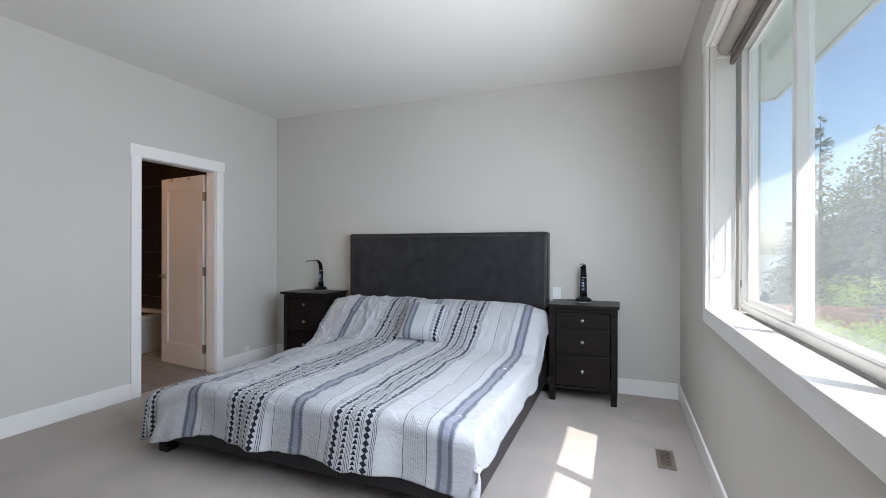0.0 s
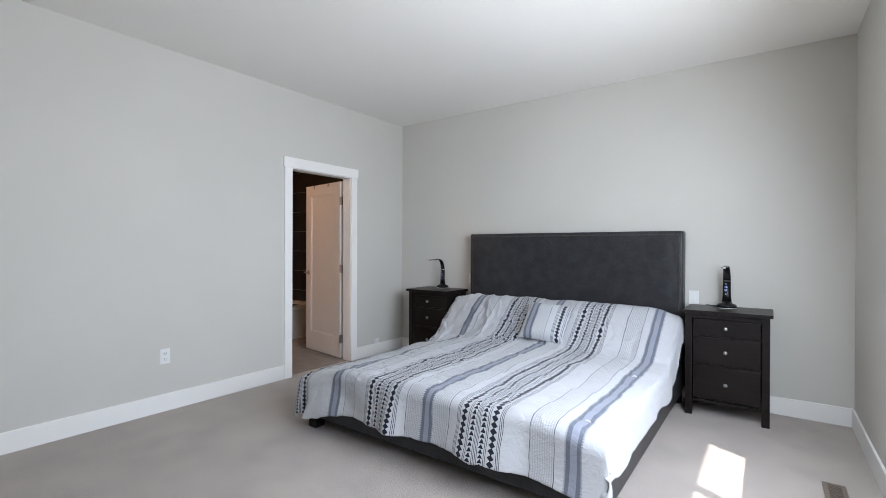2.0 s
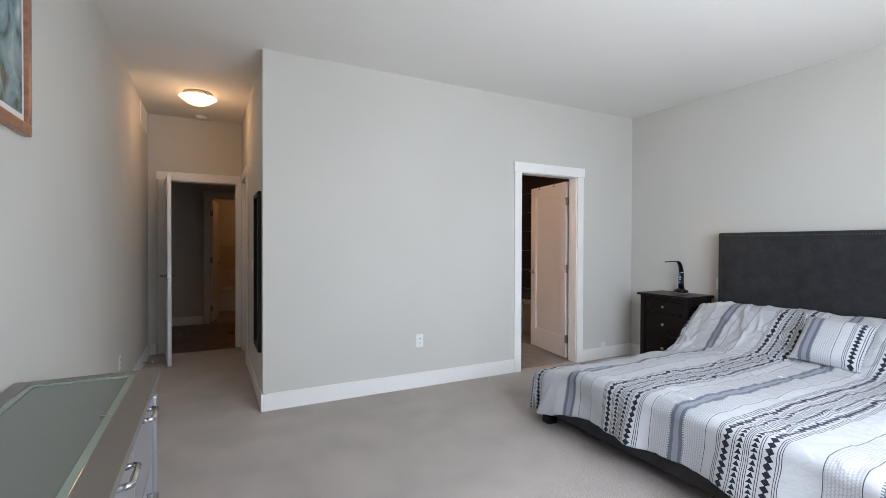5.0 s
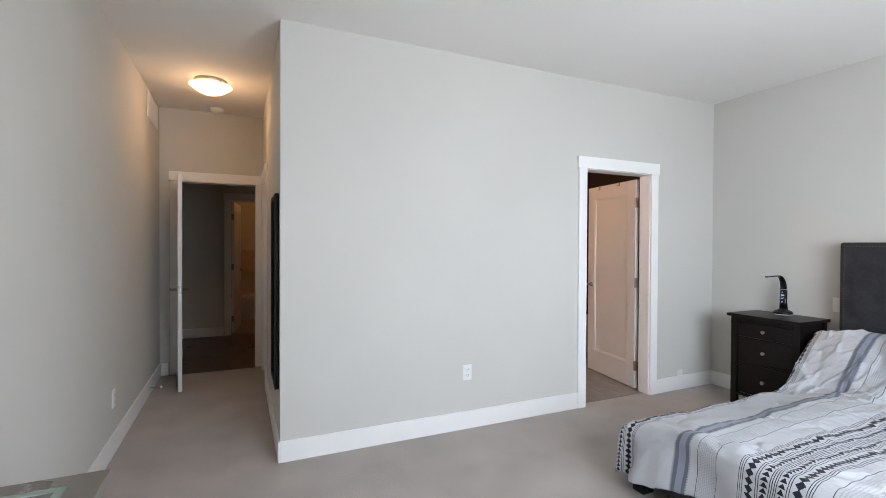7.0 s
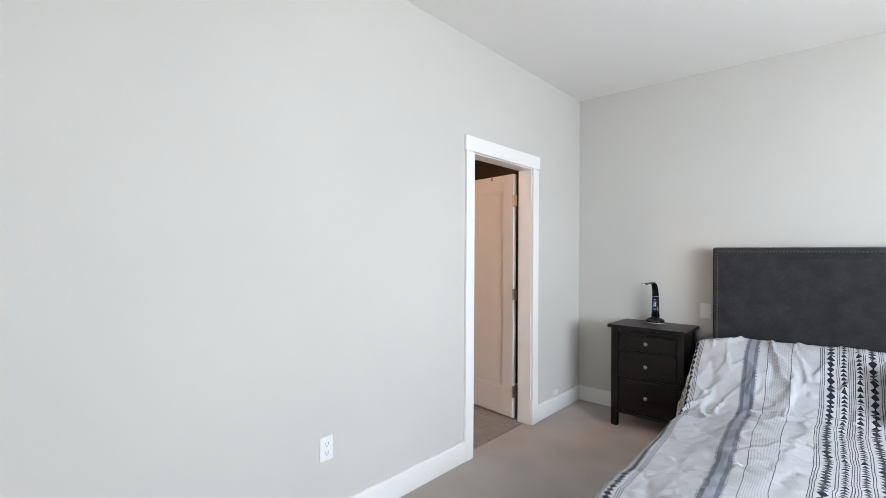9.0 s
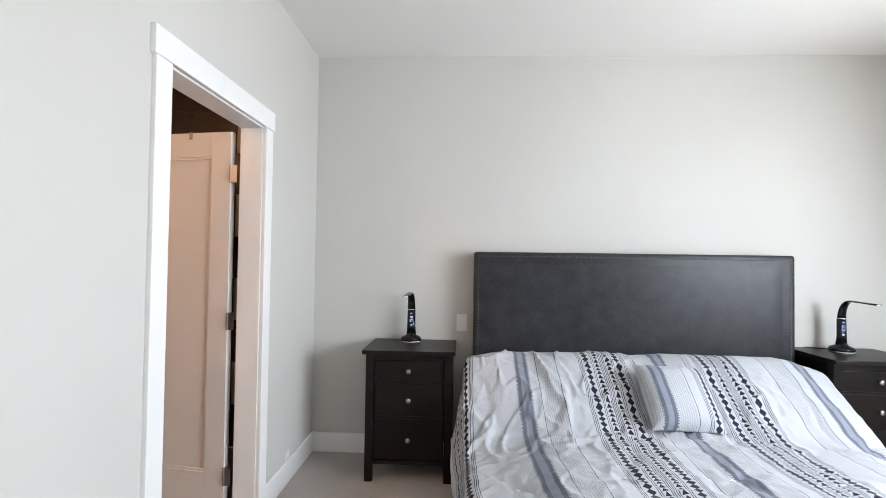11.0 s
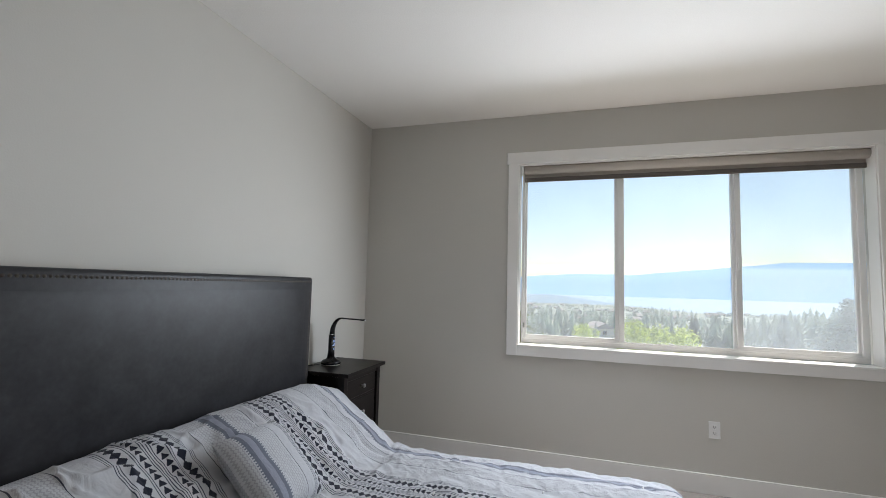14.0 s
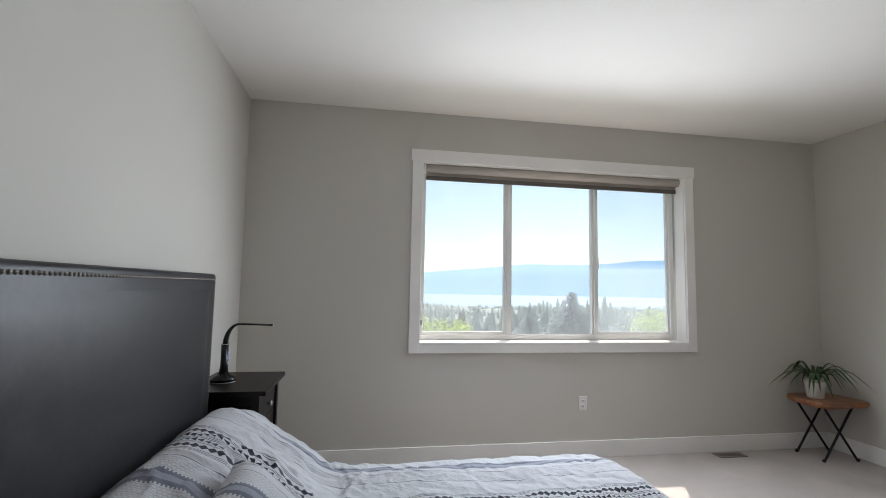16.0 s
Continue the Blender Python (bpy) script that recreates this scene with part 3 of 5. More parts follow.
# ---- doors ----
def door_leaf(name, at, turn, width, label, handle_side=1):
    """A one-panel white door, hinged at its origin, leaf along +x, with hinges and lever handles."""
    d = tagged(thing(name, at, label, "door", turn=turn))
    h, t, st = 2.025, 0.036, 0.115
    fr = boxes(((0, -t, 0.012), (st, 0, h)), ((width - st, -t, 0.012), (width, 0, h)), ((st, -t, 0.012), (width - st, 0, 0.24)), ((st, -t, h - 0.13), (width - st, 0, h)), bevel=0.002)
    leaf = part("leaf", fr, DOORP, d)
    part("panel", box((st, -t + 0.012, 0.24), (width - st, -0.012, h - 0.13)), DOORP, leaf)
    for s, y in ((0, -0.012), (1, -t + 0.012)):
        bm = bmesh.new()
        y0, y1 = (y, y + 0.008) if s == 0 else (y - 0.008, y)
        a0, a1, b0, b1, q = st, width - st, 0.24, h - 0.13, 0.014
        for lo, hi in (((a0, y0, b0), (a1, y1, b0 + q)), ((a0, y0, b1 - q), (a1, y1, b1)), ((a0, y0, b0 + q), (a0 + q, y1, b1 - q)), ((a1 - q, y0, b0 + q), (a1, y1, b1 - q))):
            box(lo, hi, 0.003, bm)
        part("panel_moulding", bm, DOORP, leaf)
    for z in (0.23, 1.03, 1.80):
        hg = lathe([(0.0, -0.046), (0.007, -0.046), (0.007, 0.046), (0.0, 0.046)], 10)
        box((-0.002, -0.036, -0.045), (0.0005, 0.004, 0.045), 0, hg)
        box((-0.036, -0.002, -0.045), (0.002, 0.0025, 0.045), 0, hg)
        part("hinge", hg, NICKEL, d, "satin nickel butt hinge", m=pose(-0.003, 0.004, z))
    for s, y in ((1, 0.0), (-1, -t)):
        hd = lathe([(0.0, 0), (0.026, 0), (0.026, 0.006), (0.011, 0.010), (0.009, 0.062), (0.0, 0.062)], 18)
        bmesh.ops.rotate(hd, verts=hd.verts, matrix=Matrix.Rotation(-s * math.pi / 2, 3, "X"))
        join(hd, tube([(0.006, s * 0.058, 0), (-0.05, s * 0.060, 0), (-0.105, s * 0.058, 0)], [0.009, 0.008, 0.007], 10))
        part("lever_handle", hd, NICKEL, d, "satin nickel lever handle", True, pose(width - 0.065, y, 0.96))
    part("latch_plate", box((width - 0.0005, -t + 0.006, 0.925), (width + 0.001, -0.006, 0.995)), NICKEL, d)
    return d


door_leaf("ensuite_door", (XL - 0.170, DY1 - 0.012, 0), 172, 0.765, "white one-panel bathroom door standing open")
door_leaf("bedroom_door", (XE + 0.025, HY0 + 0.030, 0), 6.5, 0.69, "white one-panel bedroom door standing open into the hall")
door_leaf("guest_bath_door", (XF - 0.13, FY0 + 0.024, 0), 172, 0.68, "white bathroom door standing open")
bm = box((SX0 + 0.02, YC + 0.05, 0.01), (SX1 - 0.02, YC + 0.086, 2.03), 0.003)
tagged(new("closet_door", mesh_of(bm, DOORP, "closet_door")), "closed white hall closet door", "door")


for k in (0.24, 0.56):
    hook = thing("over_door_hook", (XL - 0.170 - k * 0.990, DY1 - 0.012 + k * 0.139, 2.025), "small metal hook over the bathroom door", "hook", turn=172)
    part("strap", boxes(((-0.009, -0.040, -0.03), (0.009, -0.037, 0.003)), ((-0.009, -0.037, 0.0005), (0.009, 0.002, 0.003)), ((-0.009, 0.002, -0.035), (0.009, 0.004, 0.003))), NICKEL, hook)
    part("peg", tube([(0, 0.003, -0.03), (0, 0.02, -0.034), (0, 0.024, -0.022)], 0.003, 6), NICKEL, hook)


# ---- wall fittings ----
def wall_plate(name, at, turn, label, kind):
    """A white cover plate facing -y of its own; kind: outlet, switch, blank."""
    o = thing(name, at, label, "outlet" if kind == "outlet" else "switch", turn=turn)
    part("plate", box((-0.036, -0.006, -0.058), (0.036, 0.0, 0.058), 0.003), WHITEP, o)
    if kind == "outlet":
        for dz in (0.021, -0.021):
            r = part("receptacle", box((-0.017, -0.008, dz - 0.015), (0.017, -0.004, dz + 0.015), 0.003), WHITEP, o)
            part("slots", boxes(((-0.008, -0.0085, dz - 0.004), (-0.0055, -0.0079, dz + 0.008)), ((0.0055, -0.0085, dz - 0.004), (0.008, -0.0079, dz + 0.008)), ((-0.003, -0.0085, dz - 0.011), (0.003, -0.0079, dz - 0.007))), DARKGAP, r)
    else:
        part("rocker", box((-0.016, -0.010, -0.033), (0.016, -0.005, 0.033), 0.003), WHITEP, o)
    return o


wall_plate("wall_outlet", (XL, 2.02, 0.425), 90, "white duplex outlet low on the greige wall", "outlet")
wall_plate("wall_outlet", (XW, 2.055, 0.435), -90, "white duplex outlet below the window", "outlet")
wall_plate("wall_outlet", (-4.9, YB, 0.36), 180, "white outlet plate low on the hall wall", "outlet")
wall_plate("light_switch", (-3.262, YH, 0.925), 0, "white rocker switch beside the headboard", "switch")
wall_plate("light_switch", (-1.045, YH, 0.86), 0, "white rocker switch behind the nightstand", "switch")
wall_plate("light_switch", (-5.2, YC, 1.1), 0, "white rocker switch on the hall wall", "switch")
bm = box((XL - 0.001, 4.30, BH), (XL + 0.0025, 4.375, BH + 0.055), 0.001)
tagged(new("paint_patch", mesh_of(bm, PATCH, "paint_patch")), "small unpainted white patch above the baseboard", "paint patch", kind="structure")


def air_vent(name, at, turn, w, h, label, mat, horizontal=False, slats=9):
    v = thing(name, at, label, "vent", turn=turn)
    e = 0.022
    if horizontal:
        part("frame", boxes(((-w / 2, -h / 2, 0), (w / 2, -h / 2 + e, 0.006)), ((-w / 2, h / 2 - e, 0), (w / 2, h / 2, 0.006)), ((-w / 2, -h / 2 + e, 0), (-w / 2 + e, h / 2 - e, 0.006)), ((w / 2 - e, -h / 2 + e, 0), (w / 2, h / 2 - e, 0.006)), bevel=0.002), mat, v)
        part("backing", box((-w / 2 + e, -h / 2 + e, 0), (w / 2 - e, h / 2 - e, 0.001)), DARKGAP, v)
        for k in range(slats):
            y = -h / 2 + e + (h - 2 * e) * (k + 0.5) / slats
            part("slat", box((-w / 2 + e, y - 0.004, 0.001), (w / 2 - e, y + 0.004, 0.005)), mat, v)
    else:
        part("frame", boxes(((-w / 2, -0.010, -h / 2), (w / 2, 0, -h / 2 + e)), ((-w / 2, -0.010, h / 2 - e), (w / 2, 0, h / 2)), ((-w / 2, -0.010, -h / 2 + e), (-w / 2 + e, 0, h / 2 - e)), ((w / 2 - e, -0.010, -h / 2 + e), (w / 2, 0, h / 2 - e)), bevel=0.002), mat, v)
        part("backing", box((-w / 2 + e, -0.002, -h / 2 + e), (w / 2 - e, 0, h / 2 - e)), DARKGAP, v)
        for k in range(slats):
            z = -h / 2 + e + (h - 2 * e) * (k + 0.5) / slats
            s = box((-w / 2 + e, -0.0015, -0.008), (w / 2 - e, 0.0015, 0.008))
            part("slat", s, mat, v, m=pose(0, -0.006, z, 35))
    return v


air_vent("wall_vent", (-6.38, YB, 2.66), 180, 0.52, 0.24, "white louvred return air grille high on the hall wall", TRIM)
air_vent("floor_vent", (-0.24, 3.555, 0), 0, 0.10, 0.26, "brown metal floor register in the carpet", VENTM, True, 11)
air_vent("floor_vent", (-0.13, 0.77, 0), 0, 0.10, 0.26, "brown metal floor register below the window", VENTM, True, 11)


def door_stop(at):
    s = thing("door_stop", at, "chrome spring door stop on the hall baseboard", "door stop")
    part("rod", tube([(0, 0, 0), (0, 0.085, 0)], 0.005, 8), CHROME, s)
    part("tip", tube([(0, 0.085, 0), (0, 0.098, 0)], 0.010, 10), WHITEP, s, "white rubber tip")


door_stop((-6.12, YB + BT, 0.07))


def ceiling_light():
    c = thing("ceiling_light", (-5.72, 0.22, ZC), "lit flush ceiling light with a frosted glass bowl", "ceiling light")
    part("canopy", lathe([(0, 0), (0.13, 0), (0.135, -0.025), (0.12, -0.03), (0, -0.03)], 32), NICKEL, c, "satin nickel canopy", True)
    bowl = lathe([(0.0, -0.122), (0.06, -0.116), (0.105, -0.097), (0.14, -0.072), (0.168, -0.053), (0.171, -0.046), (0.14, -0.048), (0.0, -0.05)], 40)
    part("glass_bowl", bowl, BULBG, c, "glowing frosted glass bowl", True)
    for k in range(3):
        a = 2 * math.pi * k / 3 + 0.5
        part("clip", tube([(0.13 * math.cos(a), 0.13 * math.sin(a), -0.02), (0.165 * math.cos(a), 0.165 * math.sin(a), -0.036), (0.176 * math.cos(a), 0.176 * math.sin(a), -0.055)], 0.005, 8), NICKEL, c)


ceiling_light()
sm = thing("smoke_detector", (-6.6, 0.23, ZC), "round white smoke detector on the ceiling", "smoke detector")
part("body", lathe([(0, 0), (0.062, 0), (0.064, -0.018), (0.052, -0.036), (0, -0.038)], 28), WHITEP, sm, smooth=True)
part("grille", lathe([(0.045, -0.0365), (0.045, -0.041), (0.02, -0.043), (0.02, -0.037)], 20), WHITEP, sm)

wm = thing("wall_mirror", (-4.60, YC, 1.08), "tall black-framed mirror hanging on the hall wall", "mirror")
part("frame", boxes(((-0.20, -0.028, -0.64), (-0.165, -0.001, 0.64)), ((0.165, -0.028, -0.64), (0.20, -0.001, 0.64)), ((-0.165, -0.028, -0.64), (0.165, -0.001, -0.605)), ((-0.165, -0.028, 0.605), (0.165, -0.001, 0.64)), bevel=0.005), MATBLK, wm)
part("mirror_glass", box((-0.166, -0.014, -0.606), (0.166, -0.002, 0.606)), MIRROR, wm)


def painting():
    p = thing("framed_painting", (-2.44, YB, 2.17), "brown wood framed picture in pale teal, brown and white", "painting", turn=180)
    w, h, e = 0.42, 0.46, 0.045
    part("frame", boxes(((-w, -0.028, -h), (w, 0, -h + e)), ((-w, -0.028, h - e), (w, 0, h)), ((-w, -0.028, -h + e), (-w + e, 0, h - e)), ((w - e, -0.028, -h + e), (w, 0, h - e)), bevel=0.006), FRAMEW, p)
    part("mat_board", box((-w + e, -0.014, -h + e), (w - e, -0.004, h - e)), MATBOARD, p, "cream mat border")
    m = bpy.data.materials.new("brushed_paint")
    m.use_nodes = True
    nt = m.node_tree
    tc, n, r = nt.nodes.new("ShaderNodeTexCoord"), nt.nodes.new("ShaderNodeTexNoise"), nt.nodes.new("ShaderNodeValToRGB")
    n.inputs["Scale"].default_value, n.inputs["Detail"].default_value, n.inputs["Distortion"].default_value = 4.5, 7, 1.6
    r.color_ramp.elements[0].color, r.color_ramp.elements[0].position = (0.05, 0.045, 0.03, 1), 0.28
    r.color_ramp.elements[1].color, r.color_ramp.elements[1].position = (0.50, 0.53, 0.50, 1), 0.72
    for pos, c in ((0.37, (0.17, 0.09, 0.04, 1)), (0.43, (0.05, 0.08, 0.05, 1)), (0.49, (0.13, 0.21, 0.23, 1)), (0.62, (0.24, 0.34, 0.35, 1))):
        r.color_ramp.elements.new(pos).color = c
    nt.links.new(tc.outputs["Object"], n.inputs["Vector"])
    nt.links.new(n.outputs["Fac"], r.inputs["Fac"])
    nt.links.new(r.outputs[0], nt.nodes["Principled BSDF"].inputs["Base Color"])
    nt.nodes["Principled BSDF"].inputs["Roughness"].default_value = 0.5
    part("canvas", box((-w + e + 0.028, -0.017, -h + e + 0.028), (w - e - 0.028, -0.0135, h - e - 0.028)), m, p, "loose brushwork in pale teal and brown")


painting()


# ---- bed ----
BX0, BX1, BY0 = -3.185, -1.105, 2.49


def bed():
    b = thing("bed", ((BX0 + BX1) / 2, 3.6, 0), "king bed with a charcoal leather frame and nailhead-trimmed headboard", "bed")
    cx, cy = (BX0 + BX1) / 2, 3.6
    hw = (BX1 - BX0) / 2
    hb = box((-hw, 4.63 - cy, 0.10), (hw, 4.775 - cy, 1.422), 0.022, seg=4)
    part("headboard", hb, LEATHER, b, "charcoal leather headboard", True)
    # padded field inside the nailhead border
    pf = bmesh.new()
    nx, nz = 40, 24
    grid = []
    for j in range(nz + 1):
        row = []
        for i in range(nx + 1):
            u, w = i / nx, j / nz
            e = min(u * nx, (1 - u) * nx, w * nz, (1 - w) * nz) / 2.0
            out = 0.009 * (1 - max(0, 1 - e) ** 2) if e < 1 else 0.009
            row.append(pf.verts.new((-hw + 0.055 + u * (2 * hw - 0.11), 4.6315 - cy - out + 0.002, 0.35 + w * 1.015)))
        grid.append(row)
    for j in range(nz):
        for i in range(nx):
            pf.faces.new((grid[j][i], grid[j][i + 1], grid[j + 1][i + 1], grid[j + 1][i]))
    part("headboard_padding", pf, LEATHER, b, smooth=True)
    nails = bmesh.new()
    spots = [(-hw + 0.03 + k * 0.019, 1.392) for k in range(int((2 * hw - 0.06) / 0.019) + 1)]
    for s in (-hw + 0.03, hw - 0.03):
        spots += [(s, 1.392 - 0.019 * k) for k in range(1, 54)]
    for x, z in spots:
        ring = [nails.verts.new((x + 0.0072 * math.cos(a), 4.6295 - cy, z + 0.0072 * math.sin(a))) for a in [k * math.pi / 3 for k in range(6)]]
        top = nails.verts.new((x, 4.6225 - cy, z))
        for k in range(6):
            nails.faces.new((ring[k], ring[(k + 1) % 6], top))
    tagged(part("nailhead_trim", nails, BRASSN, b, "row of antique nailheads", True), kind="stuff")
    y0 = BY0 - cy
    part("side_rail", box((-hw + 0.0, y0 + 0.05, 0.085), (-hw + 0.05, 4.63 - cy, 0.33), 0.012), LEATHER, b)
    part("side_rail", box((hw - 0.05, y0 + 0.05, 0.085), (hw, 4.63 - cy, 0.33), 0.012), LEATHER, b)
    part("foot_rail", box((-hw, y0, 0.085), (hw, y0 + 0.05, 0.33), 0.012), LEATHER, b)
    part("slat_base", box((-hw + 0.05, y0 + 0.05, 0.20), (hw - 0.05, 4.63 - cy, 0.24)), MATBLK, b)
    for sx in (-1, 1):
        for yy in (y0 + 0.01, 1.0):
            part("leg", box((sx * hw - sx * 0.045 - 0.038, yy, 0.0), (sx * hw - sx * 0.045 + 0.038, yy + 0.08, 0.088), 0.006), MATBLK, b)


bed()
bm = box((BX0 + 0.07, BY0 + 0.09, 0.241), (BX1 - 0.07, 4.61, 0.345), 0.04, seg=4)
tagged(new("mattress", mesh_of(bm, SHEET, "mattress", True)), "white mattress on the bed, mostly covered", "mattress")


def cloth_mesh(name, rows, uvs, mat):
    """A quad sheet from rows of points with cloth coordinates in metres."""
    nr, nc = len(rows), len(rows[0])
    verts = [tuple(p) for r in rows for p in r]
    faces = [(j * nc + i, j * nc + i + 1, (j + 1) * nc + i + 1, (j + 1) * nc + i) for j in range(nr - 1) for i in range(nc - 1)]
    me = bpy.data.meshes.new(name)
    me.from_pydata(verts, [], faces)
    lay = me.uv_layers.new(name="cloth")
    flat = [c for r in uvs for c in r]
    for p in me.polygons:
        for li in p.loop_indices:
            lay.data[li].uv = flat[me.loops[li].vertex_index]
    me.polygons.foreach_set("use_smooth", [True] * len(me.polygons))
    me.materials.append(mat)
    return me


def smooth(a, b, x):
    t = max(0.0, min(1.0, (x - a) / (b - a)))
    return t * t * (3 - 2 * t)


def duvet():
    """A thick duvet: flat over the mattress, rising over pillows at the head, hanging over the left side and the foot."""
    left, right, foot = 0.36, 0.22, 0.33
    edge_l, edge_r, edge_f, head = BX0 + 0.01, BX1 - 0.02, BY0 + 0.035, 4.605
    wide, length = edge_r - edge_l, head - edge_f
    du = 0.0125
    ns = int((wide + left + right) / du)
    nt_ = int((length + foot) / du)

    def hang(a, soft):
        """Outward and downward run of cloth that is a metres past an edge."""
        q = soft * math.pi / 2
        if a < q:
            return soft * math.sin(a / soft), soft * (1 - math.cos(a / soft))
        return soft + 0.20 * (a - q), soft + (a - q) * 0.97

    ties = [(wide * (a + 0.35 + 0.5 * (b % 2)) / 4.6, 0.12 + 0.46 * b) for a in range(5) for b in range(4) if (a + 0.35 + 0.5 * (b % 2)) < 4.6]

    def ridge_at(a, b, seed, width):
        """A fold line: one along it, falling to nothing at its sides."""
        return max(0.0, 1 - abs(noise.noise((a, b, seed))) / width) ** 1.5

    rows, uvs = [], []
    for j in range(nt_ + 1):
        t = -foot + j * (length + foot) / nt_
        rrow, urow = [], []
        for i in range(ns + 1):
            s = -left + i * (wide + left + right) / ns
            wob = noise.noise((s * 2.1, t * 2.3, 3.0))
            x, y = edge_l + max(0, min(wide, s)), edge_f + max(0, t)
            top = 0.452 + 0.018 * math.sin(max(0, min(wide, s)) / wide * math.pi) + 0.012 * wob * (1 - smooth(4.2, 4.5, y))
            # pillows under the cover
            rise = smooth(3.93, 4.50, y) * 0.325
            mid = abs(x - (edge_l + wide / 2))
            rise *= 1 - 0.05 * math.exp(-(mid / 0.10) ** 2)
            side = min(x - edge_l, edge_r - x)
            rise *= 0.93 + 0.07 * smooth(0.0, 0.15, side)
            calm = 1 - 0.75 * smooth(4.25, 4.5, y)
            top -= 0.075 * (1 - smooth(0.0, 0.45, x - edge_l)) * (1 - smooth(3.95, 4.4, y)) + 0.02 * (1 - smooth(0.0, 0.2, edge_r - x))
            top += rise - 0.05 * smooth(4.52, 4.61, y)
            # gentle puffs between quilting ties
            top += 0.006 * math.sin((s + 0.1) * 7.5) * math.sin(t * 6.2 + 0.5)
            z = top
            ox = oy = 0.0
            drop = 0.0
            soft = 0.075
            if s < 0:
                o, d = hang(-s, soft)
                ox, drop = -o - 0.02 * math.sin(t * 9.0 + wob * 3) * smooth(0.05, 0.3, -s), d
            if s > wide:
                o, d = hang(s - wide, soft * 0.9)
                ox, drop = o * 0.62 + 0.008 * math.sin(t * 11.0 + wob * 3) * smooth(0.02, 0.15, s - wide), d * (1 + 0.05 * math.sin(t * 5.3))
            if t < 0:
                o, d = hang(-t, soft)
                oy = -o - (0.030 * math.sin(s * 9.5 + wob * 4) + 0.011 * math.sin(s * 24 + wob * 7)) * smooth(0.03, 0.3, -t)
                drop = (drop ** 2 + d ** 2) ** 0.5 if drop else d
            # the corner of the cloth folds in on itself instead of standing out
            both = smooth(0.0, 0.28, max(-s, s - wide)) * smooth(0.0, 0.28, -t)
            ox, oy = ox * (1 - 0.45 * both), oy * (1 - 0.40 * both)
            drop = min(drop, 0.33 + 0.02 * math.sin(s * 11) * math.cos(t * 9))
            z = z - drop
            # wrinkles: long soft folds, and sharper creases over the pillows
            f1 = noise.noise((s * 5.0 + t * 1.5, t * 4.0 - s, 7.0))
            f2 = noise.noise((s * 13.0 - t * 5, t * 9.0 + s * 4, 11.0))
            f3 = abs(noise.noise((s * 4.0 + 2.2 * t, t * 3.4 - 1.5 * s, 17.0)))
            amp = 0.007 + 0.010 * smooth(3.7, 4.2, y) * (1 - smooth(4.45, 4.6, y))
            amp *= calm
            z += amp * f1 + 0.25 * amp * f2 - 1.3 * amp * max(0, 0.16 - f3) / 0.16 * 0.8
            # standing creases: diagonal ones on the slope of the pillows, fine crumples all over
            slope = smooth(3.75, 4.05, y) * (1 - smooth(4.42, 4.56, y))
            loose = 1 - smooth(0.25, 1.3, x - edge_l)
            w1 = 0.35 * noise.noise((s * 2.2, t * 2.2, 51.0))
            z += (0.007 + 0.017 * slope * (0.45 + loose)) * ridge_at((s + w1) * 3.4 + t * 2.1, (t - w1) * 2.6 - s * 1.9, 23.0, 0.10)
            z += (0.004 + 0.015 * slope * (0.4 + loose)) * ridge_at((s - w1) * 5.0 - t * 3.4, t * 3.1 + s * 2.2, 31.0, 0.09)
            z += (0.004 + 0.007 * slope) * ridge_at((s + w1) * 8.0 + t * 5.0, t * 9.0 - s * 4.0, 37.0, 0.12) * calm
            z -= 0.004 * ridge_at((s - w1) * 6.5, t * 7.5, 41.0, 0.12) * calm
            # gathers where the cover turns up over the pillows
            z += 0.007 * ridge_at(s * 2.0 + w1, (y + 0.12 * w1) * 13.0, 43.0, 0.22) * math.exp(-((y - 3.98) / 0.13) ** 2)
            for ts, tt in ties:
                d2 = (s - ts) ** 2 + (t - tt) ** 2
                if d2 < 0.05 and y < 3.9:
                    dd = math.sqrt(d2)
                    th = math.atan2(t - tt, s - ts)
                    z += -0.012 * math.exp(-(dd / 0.045) ** 2) + 0.0035 * math.sin(5 * th + ts * 9) * math.exp(-((dd - 0.07) / 0.05) ** 2)
            z = max(z, 0.10)
            rrow.append((x + ox + 0.006 * f2, y + oy + 0.006 * f1, z))
            uc = s - 1.105 + 0.010 * wob
            uc -= 0.07 * smooth(0.45, 0.75, -uc) * (1 - smooth(2.5, 4.2, y))
            urow.append((uc, t))
        rows.append(rrow)
        uvs.append(urow)
    ob = new("duvet", cloth_mesh("duvet", rows, uvs, COTTON))
    # stitched ties that hold the filling
    for ts, tt in ties:
        i = min(ns, int((left + ts) / (wide + left + right) * ns + 0.5))
        j = int((foot + tt) / (length + foot) * nt_ + 0.5)
        p = Vector(rows[j][i])
        if p.y < 3.9:
            tie = tube([p + Vector((-0.016, 0, 0.000)), p + Vector((0, 0, 0.007)), p + Vector((0.016, 0.002, 0.000))], [0.002, 0.0035, 0.002], 6)
            part("stitched_tie", tie, SHEET, ob, "small white stitched tie", True)
    sol = ob.modifiers.new("loft", "SOLIDIFY")
    sol.thickness, sol.offset = 0.022, -1
    sub = ob.modifiers.new("round", "SUBSURF")
    sub.levels = sub.render_levels = 1
    return tagged(ob, "rumpled white duvet with grey stripes and rows of black diamonds", "duvet")


duvet()


